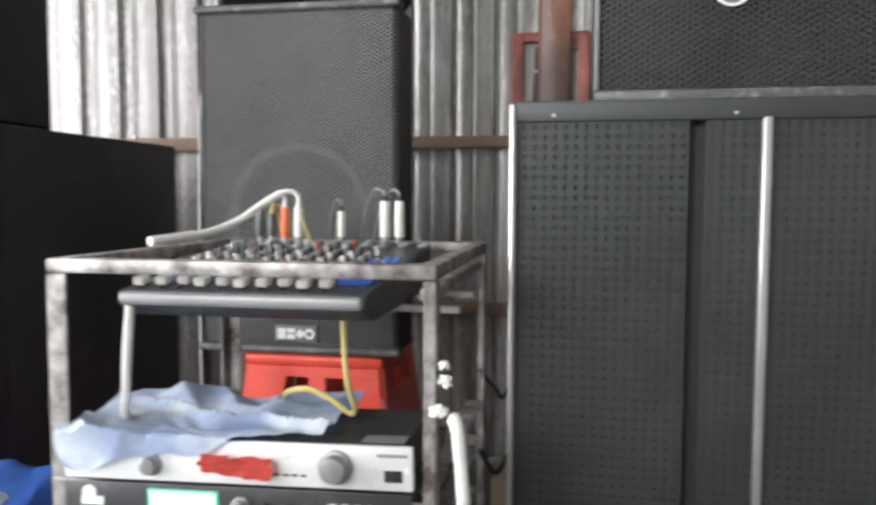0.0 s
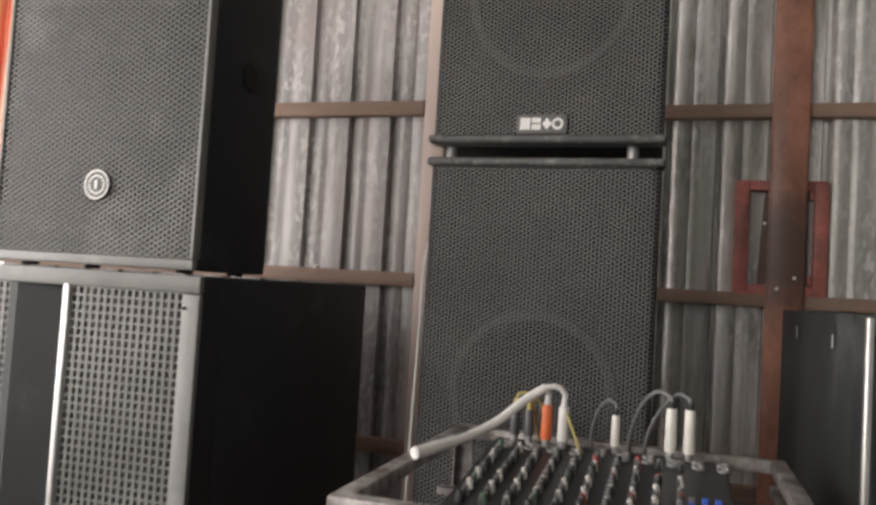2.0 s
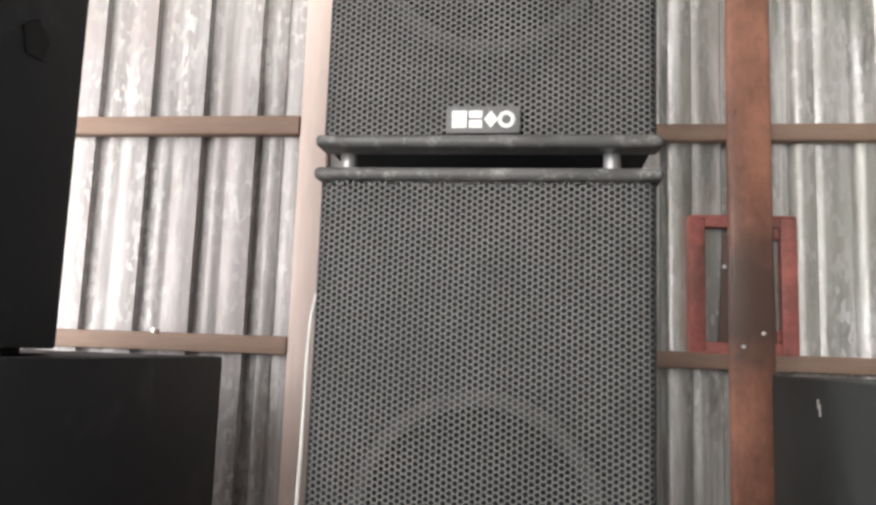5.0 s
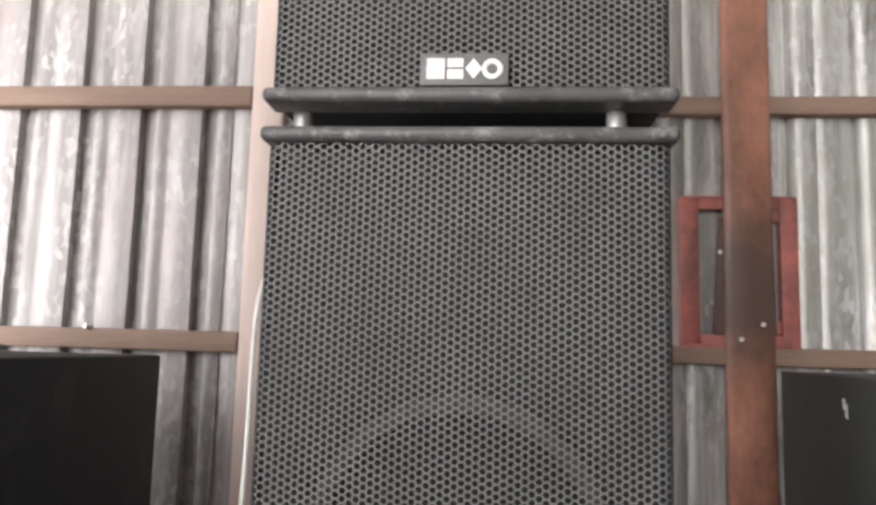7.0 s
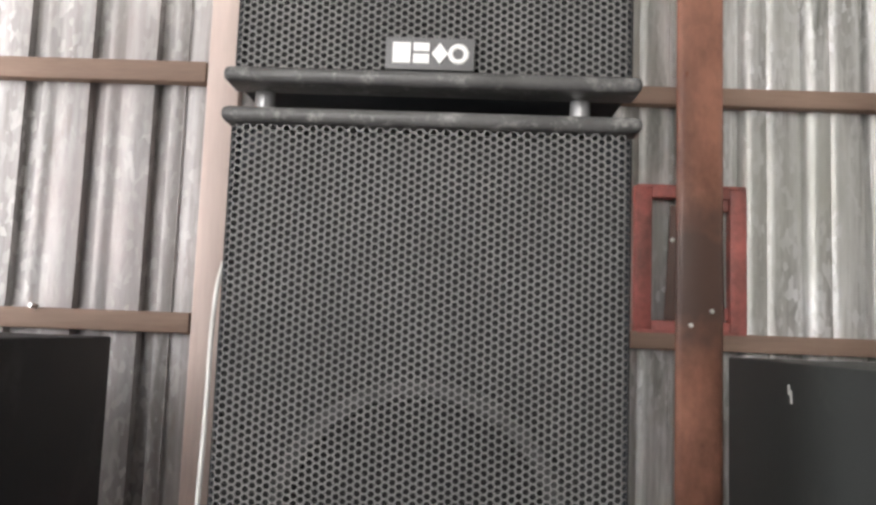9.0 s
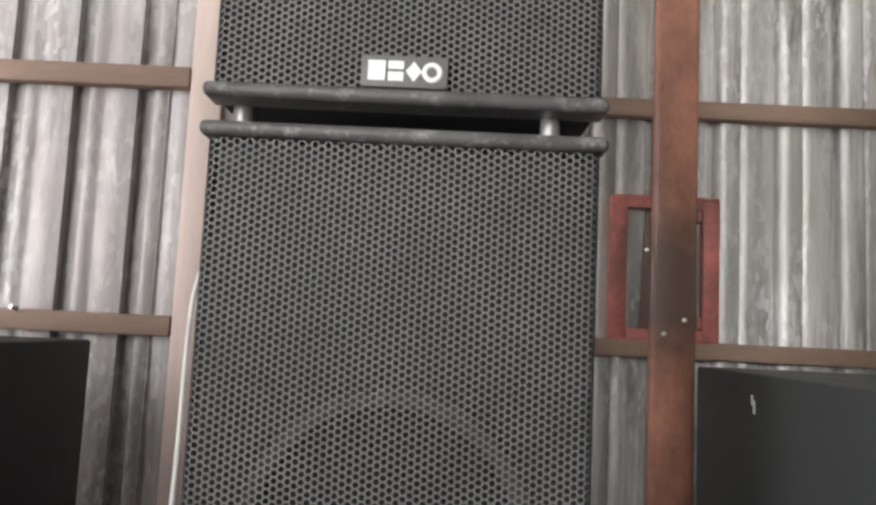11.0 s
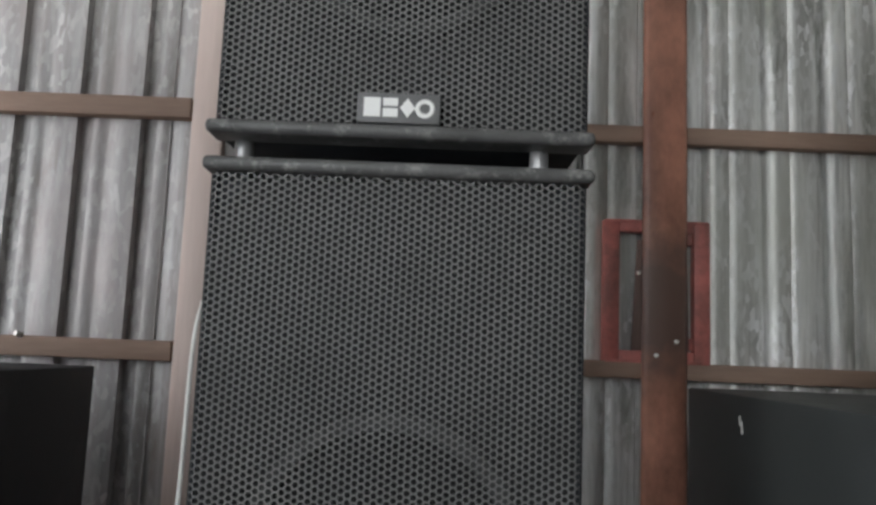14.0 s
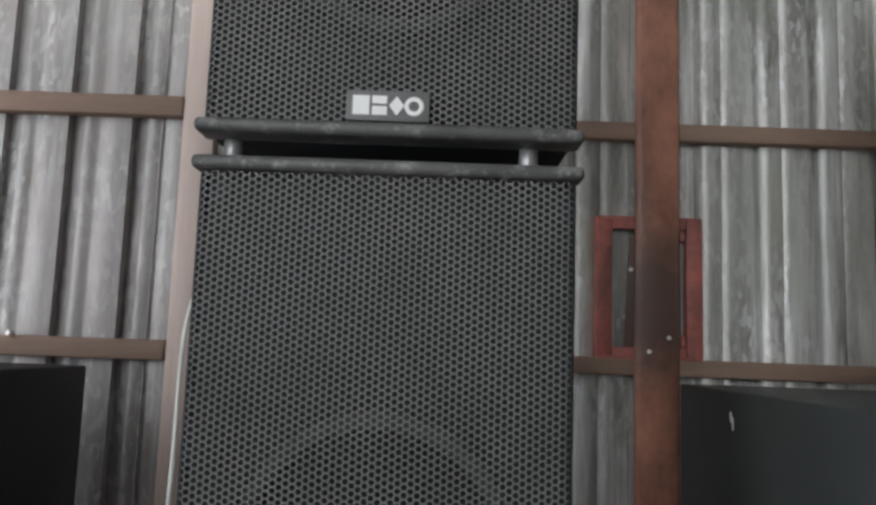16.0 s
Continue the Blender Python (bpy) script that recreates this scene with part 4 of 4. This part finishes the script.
for k in range(6):
    part("button", box(bmb(), -0.140 + 0.016 * k, -0.131 + 0.016 * k, FY - 0.003, FY + 0.001, 0.412, 0.419, 0.001), KNOB_GREY, proc)
    part("marking", box(bmb(), -0.140 + 0.016 * k, -0.131 + 0.016 * k, FY - 0.0006, FY + 0.001, 0.427, 0.429), BADGE, proc, smooth=False)
proc.rotation_euler.y = -radians(1.5)
low_amp = thing("amplifier", (-0.27, 1.2, 0.29), "silver-faced amplifier low in the rack", "amplifier", "rack amplifiers")
part("case", box(bmb(), -0.492, -0.046, CY0 + 0.006, CY0 + 0.36, 0.285, 0.355, 0.003), AMP_BLACK, low_amp)
part("faceplate", box(bmb(), -0.505, -0.034, CY0 - 0.004, CY0 + 0.005, 0.285, 0.357, 0.002), SILVER, low_amp)
for x in (-0.51, -0.04):
    part("shelf_bar", box(bmb(), x, x + 0.02, CY0 + 0.034, CY1 - 0.034, 0.279, 0.284), STEEL, rack)

# ---------------------------------------------------------------- mixer
MX0, MX1, MY0, MY1 = -0.440, -0.098, 1.056, 1.475
mz = lambda y: 0.6945 + (y - MY0) * 0.105
mixer = thing("mixing_console", ((MX0 + MX1) / 2, 1.27, 0.658), "black mixing console crowded with small knobs and faders", "mixer")
bm = bmb()
side = [(MY0 + 0.030, 0.658), (MY0, 0.676), (MY0, mz(MY0)), (MY1, mz(MY1)), (MY1, 0.658)]
a = [bm.verts.new((MX0, y, z)) for y, z in side]
b = [bm.verts.new((MX1, y, z)) for y, z in side]
fs = [bm.faces.new(a), bm.faces.new(b[::-1])] + [bm.faces.new((a[i], b[i], b[(i + 1) % 5], a[(i + 1) % 5])) for i in range(5)]
bmesh.ops.recalc_face_normals(bm, faces=fs)
bmesh.ops.bevel(bm, geom=bm.edges[:], offset=0.003, segments=2, affect="EDGES")
part("body", bm, MIXER, mixer)
part("front_lip", box(bmb(), MX0 + 0.008, MX1 - 0.004, MY0 - 0.014, MY0 + 0.001, 0.677, 0.6945, 0.0066, 5), MIXER_FRONT, mixer, "smooth grey front lip")
tilt = math.degrees(math.atan(0.105))


def knob_mesh(name, r, h, mat):
    """A dark skirted knob with a coloured cap and pointer on top."""
    bm = rod(bmb(), (0, 0, 0), (0, 0, h), r, r * 0.72, 12, 0.0008)
    dark = len(bm.faces)
    rod(bm, (0, 0, h - 0.0005), (0, 0, h + 0.0022), r * 0.66, r * 0.55, 10)
    box(bm, -r * 0.14, r * 0.14, r * 0.6, r * 0.92, h * 0.6, h - 0.0005)
    bm.faces.ensure_lookup_table()
    for f in bm.faces[dark:]:
        f.material_index = 1
    me = mesh_of(name, bm, KNOB_BLACK)
    me.materials.append(mat)
    return me


caps = {k: knob_mesh("knob", 0.0062, 0.0125, m) for k, m in (("k", KNOB_BLACK), ("g", KNOB_GREEN), ("r", KNOB_RED), ("w", KNOB_GREY), ("c", KNOB_WHITE))}
order = "cwwckwcwcwk"
CH = [MX0 + 0.021 + 0.0285 * k for k in range(10)]
for i, x in enumerate(CH):
    for j in range(11):
        y = 1.408 - 0.0222 * j
        if i >= 8 and j in (1, 2, 4):
            continue
        kind = order[(j + (i % 3 == 2)) % 11] if (i * 5 + j * 3) % 7 else ("r" if i > 4 else "g")
        again("knob", caps[kind], mixer, (x, y, mz(y)), (tilt, 0, (i * 37 + j * 61) % 120 - 60))
fader = bmb()
box(fader, -0.0085, 0.0085, -0.010, 0.010, 0.003, 0.0145, 0.003)
box(fader, -0.0015, 0.0015, -0.0015, 0.0015, 0, 0.004)
fader = mesh_of("fader", fader, KNOB_WHITE)
track = mesh_of("fader_slot", box(bmb(), -0.0014, 0.0014, -0.034, 0.034, -0.0005, 0.0006), NEAR_BLACK)
for i, x in enumerate(CH):
    y = 1.088 + 0.003 * ((i * 7) % 5) - 0.006
    again("fader_slot", track, mixer, (x, 1.105, mz(1.105) + 0.0004), (tilt, 0, 0))
    again("fader", fader, mixer, (x, y, mz(y)), (tilt, 0, 0))
button = mesh_of("button", box(bmb(), -0.004, 0.004, -0.004, 0.004, 0, 0.007, 0.001), KNOB_BLUE)
for i in range(10):
    y = 1.146
    again("button", button, mixer, (CH[i] + 0.009, y, mz(y)), (tilt, 0, 0))
part("display", box(bmb(), MX1 - 0.058, MX1 - 0.012, 1.115, 1.165, mz(1.115), mz(1.165) + 0.004, 0.002), KNOB_BLUE, mixer, "blue panel of effect buttons")
for i in range(3):
    for j in range(4):
        y = 1.225 + 0.022 * j
        again("button", button if (i + j) % 3 else mesh_of("button", box(bmb(), -0.004, 0.004, -0.004, 0.004, 0, 0.006, 0.001), KNOB_GREY), mixer, (MX1 - 0.050 + 0.016 * i, y, mz(y)), (tilt, 0, 0))
socket = bmb()
torus(socket, (0, 0, 0.002), 0.0075, 0.0025, "Z", 20, 6)
rod(socket, (0, 0, -0.001), (0, 0, 0.0015), 0.007, n=16)
socket = mesh_of("socket", socket, KNOB_GREY)
for i in range(10):
    again("socket", socket, mixer, (MX0 + 0.026 + 0.0345 * i, 1.452, mz(1.452)), (tilt, 0, 0))
    again("socket", socket, mixer, (MX0 + 0.026 + 0.0345 * i, 1.430, mz(1.430)), (tilt, 0, 0))


def plug(x, y, top, mat, label, tail, tail_mat, tail_r=0.003, rr=0.0072):
    base = mz(y)
    ob = thing("jack_plug", (x, y, base), label, "plug", "plugs in the mixer")
    bm = rod(bmb(), (x, y, base + 0.001), (x, y, base + 0.012), rr * 0.7, n=16, bevel=0.001)
    part("collar", bm, KNOB_GREY, ob)
    bm = bmb()
    rod(bm, (x, y, base + 0.012), (x, y, top - 0.006), rr, rr * 0.9, 18, 0.0015)
    part("shell", bm, mat, ob)
    bm = rod(bmb(), (x, y, top - 0.006), (x, y, top + 0.004), rr * 0.62, rr * 0.45, 14, 0.001)
    part("strain_relief", bm, BLACK_RUBBER if tail_mat is GREY_CABLE else tail_mat, ob)
    part("cable", cable(bmb(), [(x, y, top + 0.003)] + tail, tail_r), tail_mat, ob)
    return ob


plug(-0.177, 1.455, 0.818, CREAM_PLUG, "cream jack plug with a dark cable", [(-0.180, 1.458, 0.828), (-0.200, 1.475, 0.832), (-0.225, 1.510, 0.80), (-0.24, 1.53, 0.745), (-0.245, 1.545, 0.66)], GREY_CABLE, 0.003, 0.0088)
plug(-0.151, 1.457, 0.818, CREAM_PLUG, "cream jack plug with a dark cable", [(-0.154, 1.460, 0.827), (-0.172, 1.478, 0.829), (-0.20, 1.510, 0.79), (-0.215, 1.53, 0.74), (-0.22, 1.545, 0.66)], GREY_CABLE, 0.003, 0.0088)
plug(-0.256, 1.452, 0.800, CREAM_PLUG, "slim cream jack plug with a thin grey cable", [(-0.258, 1.455, 0.811), (-0.272, 1.472, 0.812), (-0.29, 1.505, 0.785), (-0.30, 1.53, 0.73), (-0.30, 1.545, 0.66)], GREY_CABLE, 0.0022, 0.0066)
plug(-0.358, 1.445, 0.806, ORANGE_PLUG, "orange plug on a white twin cable", [(-0.358, 1.444, 0.818), (-0.368, 1.436, 0.824), (-0.395, 1.42, 0.800)], WHITE_PLASTIC, 0.0042, 0.0085)
plug(-0.333, 1.445, 0.806, WHITE_PLASTIC, "white plug on a white twin cable", [(-0.333, 1.444, 0.819), (-0.345, 1.440, 0.829), (-0.372, 1.432, 0.822), (-0.40, 1.415, 0.795)], WHITE_PLASTIC, 0.0042, 0.0085)
plug(-0.408, 1.452, 0.800, GREY_PLUG, "grey plug with a thin yellow cable", [(-0.405, 1.454, 0.811), (-0.392, 1.458, 0.812), (-0.382, 1.465, 0.79), (-0.375, 1.48, 0.74), (-0.37, 1.53, 0.68)], YELLOW, 0.002, 0.0075)
plug(-0.386, 1.452, 0.795, GREY_PLUG, "dark grey plug with a thin yellow cable", [(-0.383, 1.454, 0.804), (-0.372, 1.46, 0.80), (-0.365, 1.475, 0.76), (-0.36, 1.53, 0.68)], YELLOW, 0.002, 0.0075)
yl = cable(bmb(), [(-0.326, 1.435, 0.790), (-0.315, 1.430, 0.765), (-0.305, 1.428, 0.742), (-0.300, 1.435, mz(1.435) + 0.002)], 0.002)
solid("thin_cable", yl, YELLOW, "thin yellow cable hanging from a plug", "cable")
wc = thing("twin_cable", (-0.45, 1.35, CZ), "thick white twin cable lying over the rack edge", "cable")
part("sheath", cable(bmb(), [(-0.362, 1.437, 0.826), (-0.390, 1.42, 0.806), (-0.420, 1.39, 0.778), (-0.450, 1.345, 0.760), (-0.476, 1.285, 0.752), (-0.498, 1.235, 0.748)], 0.0068, 10), WHITE_PLASTIC, wc)
part("tape", cable(bmb(), [(-0.4655, 1.310, 0.7545), (-0.480, 1.276, 0.7515), (-0.4975, 1.236, 0.748)], 0.0084, 10), WHITE_PLASTIC, wc, "white tape wound round the cable end")

# cables of the rack
solid("power_cable", cable(bmb(), [(-0.428, 1.066, 0.680), (-0.431, 1.062, 0.62), (-0.438, 1.068, 0.565), (-0.451, 1.09, 0.512), (-0.456, 1.18, 0.503)], 0.0065), WHITE_PLASTIC, "white power cable hanging from the mixer", "cable")
solid("signal_cable", cable(bmb(), [(-0.150, 1.12, 0.657), (-0.147, 1.118, 0.60), (-0.143, 1.122, 0.56), (-0.138, 1.135, 0.532), (-0.150, 1.15, 0.518), (-0.180, 1.155, 0.536), (-0.215, 1.165, 0.546), (-0.250, 1.18, 0.538), (-0.262, 1.19, 0.527)], 0.0042), YELLOW, "yellow signal cable hanging from the mixer", "cable")
solid("loop_cable", cable(bmb(), [(0.012, 1.035, 0.552), (0.018, 1.028, 0.548), (0.024, 1.026, 0.50), (0.030, 1.022, 0.42), (0.034, 1.022, 0.32), (0.034, 1.03, 0.15), (0.03, 1.05, 0.012), (0.06, 1.12, 0.012)], 0.0082), WHITE_PLASTIC, "thick white cable hanging down beside the rack", "cable")
solid("speaker_cable", cable(bmb(), [(-0.664, 1.748, 1.06), (-0.666, 1.736, 1.03), (-0.667, 1.730, 0.98), (-0.668, 1.73, 0.88), (-0.670, 1.73, 0.80), (-0.676, 1.735, 0.60), (-0.68, 1.75, 0.25), (-0.68, 1.78, 0.012), (-0.62, 1.80, 0.012)], 0.0028), WHITE_PLASTIC, "white cable running down beside the speaker", "cable")

for x, y, z, r, seed in ((0.003, 1.030, 0.618, 0.006, 1.0), (0.004, 1.031, 0.598, 0.0075, 2.3), (-0.004, 1.029, 0.562, 0.009, 4.1)):
    wad = bmb()
    made = bmesh.ops.create_icosphere(wad, subdivisions=3, radius=1.0)["verts"]
    for v in made:
        q = v.co * (1 + 0.9 * noise.noise(v.co * 2.1 + Vector((seed, 0, 0))) + 0.35 * noise.noise(v.co * 5.0 + Vector((seed, 3, 0))))
        v.co = (x + q.x * r, y + q.y * r * 0.7, z + q.z * r * 0.8)
    solid("tape_wad", wad, WHITE_PLASTIC, "small wad of white tape stuck on the rack post", "tape", "tape on the rack")
solid("mains_cable", cable(bmb(), [(-0.02, 1.545, 0.50), (0.01, 1.56, 0.46), (0.02, 1.60, 0.435), (0.035, 1.66, 0.46), (0.043, 1.74, 0.47)], 0.004), BLACK_RUBBER, "black mains cable looping behind the rack", "cable")
solid("mains_cable", cable(bmb(), [(-0.012, 1.50, 0.36), (0.012, 1.56, 0.30), (0.030, 1.68, 0.31), (0.040, 1.80, 0.32)], 0.005), BLACK_RUBBER, "black mains cable looping behind the rack", "cable")

# blue cloth and red cloth on the amplifier
cloth = bmb()
nx, ny = 52, 44
grid = []
for j in range(ny + 1):
    line = []
    for i in range(nx + 1):
        u, v = i / nx, j / ny
        ragged = 0.014 * noise.noise((u * 4, v * 4, 2.0))
        x = -0.500 + 0.345 * u - 0.03 * v * (1 - u) + ragged
        run = 0.30 * v * (0.82 + 0.18 * math.sin(5 * u + 1)) - 0.062 * max(0.0, min(1.0, 2.1 - 2.9 * u)) * (0.72 + 0.28 * math.sin(11 * u + 0.6)) + 0.05 * max(0.0, u - 0.5) + ragged
        fold = 1 - abs(noise.noise((u * 2.2 + v * 1.9, (v - u) * 1.3, 0.3))) * 2.2
        h = 0.016 * max(0.0, fold) ** 3 + 0.010 * abs(noise.noise((u * 6 + v * 5, (v - u) * 2.5, 5.1))) + 0.002 * noise.noise((u * 18, v * 16, 1.0))
        peak = max(0.0, 1 - math.hypot((u - 0.26) / 0.14, (v - 0.86) / 0.22))
        h *= 1 - 0.6 * max(0.0, v - 0.3)
        top = 0.506 + 0.026 * (x + 0.505) + max(0.001, h + 0.003) + 0.022 * peak ** 1.4
        if run > 0:
            y, z = CY0 - 0.010 + run, top
        else:
            y, z = CY0 - 0.012 - h * 0.5, top + run * 0.95
        line.append(cloth.verts.new((x, y, z)))
    grid.append(line)
for j in range(ny):
    for i in range(nx):
        cloth.faces.new((grid[j][i], grid[j][i + 1], grid[j + 1][i + 1], grid[j + 1][i]))
bmesh.ops.solidify(cloth, geom=cloth.faces[:], thickness=0.002)
solid("cloth", cloth, CLOTH_BLUE, "crumpled washed-out blue cloth lying on the amplifier", "cloth")
rag = bmb()
grid = []
for j in range(13):
    line = []
    for i in range(23):
        u, v = i / 22, j / 12
        n = noise.noise((u * 5, v * 4, 7.0))
        if v < 0.4:
            y, z = CY0 - 0.016 - 0.006 * abs(n), 0.467 + v * 0.036 + 0.005 * n + 0.010 * (1 - u) ** 3
        else:
            y, z = CY0 - 0.016 - 0.004 * abs(n), 0.482 + (v - 0.4) * 0.022 + 0.004 * n
        line.append(rag.verts.new((-0.306 + 0.096 * u + 0.008 * n, y, z)))
    grid.append(line)
for j in range(12):
    for i in range(22):
        rag.faces.new((grid[j][i], grid[j][i + 1], grid[j + 1][i + 1], grid[j + 1][i]))
bmesh.ops.solidify(rag, geom=rag.faces[:], thickness=0.002)
solid("rag", rag, CLOTH_RED, "small red cloth hanging over the amplifier front", "cloth")

# blue bag and carton on the floor
bag = bmb()
made = bmesh.ops.create_icosphere(bag, subdivisions=4, radius=1.0)["verts"]
for v in made:
    n = noise.noise(v.co * 1.9) * 0.22 + noise.noise(v.co * 5.0) * 0.07
    p = v.co * (1 + n)
    v.co = (-0.765 + p.x * 0.125, 1.26 + p.y * 0.16, max(0.0, 0.187 + p.z * 0.182))
bag_ob = thing("bag", (-0.765, 1.26, 0), "blue plastic bag with a white patch beside the rack", "bag")
part("sack", bag, PLASTIC_BLUE, bag_ob)
patch = bmb()
made = bmesh.ops.create_icosphere(patch, subdivisions=3, radius=1.0)["verts"]
for v in made:
    q = v.co * (1 + 0.5 * noise.noise(v.co * 1.7))
    v.co = (-0.745 + q.x * 0.027, 1.172 + q.y * 0.022, 0.336 + q.z * 0.020)
part("patch", patch, BADGE, bag_ob, "white torn plastic patch")
carton = bmb()
box(carton, -0.03, 0.034, 1.86, 2.05, 0.0, 0.172, 0.003)
solid("carton", carton, CARDBOARD, "small tan cardboard carton on the floor", "box")
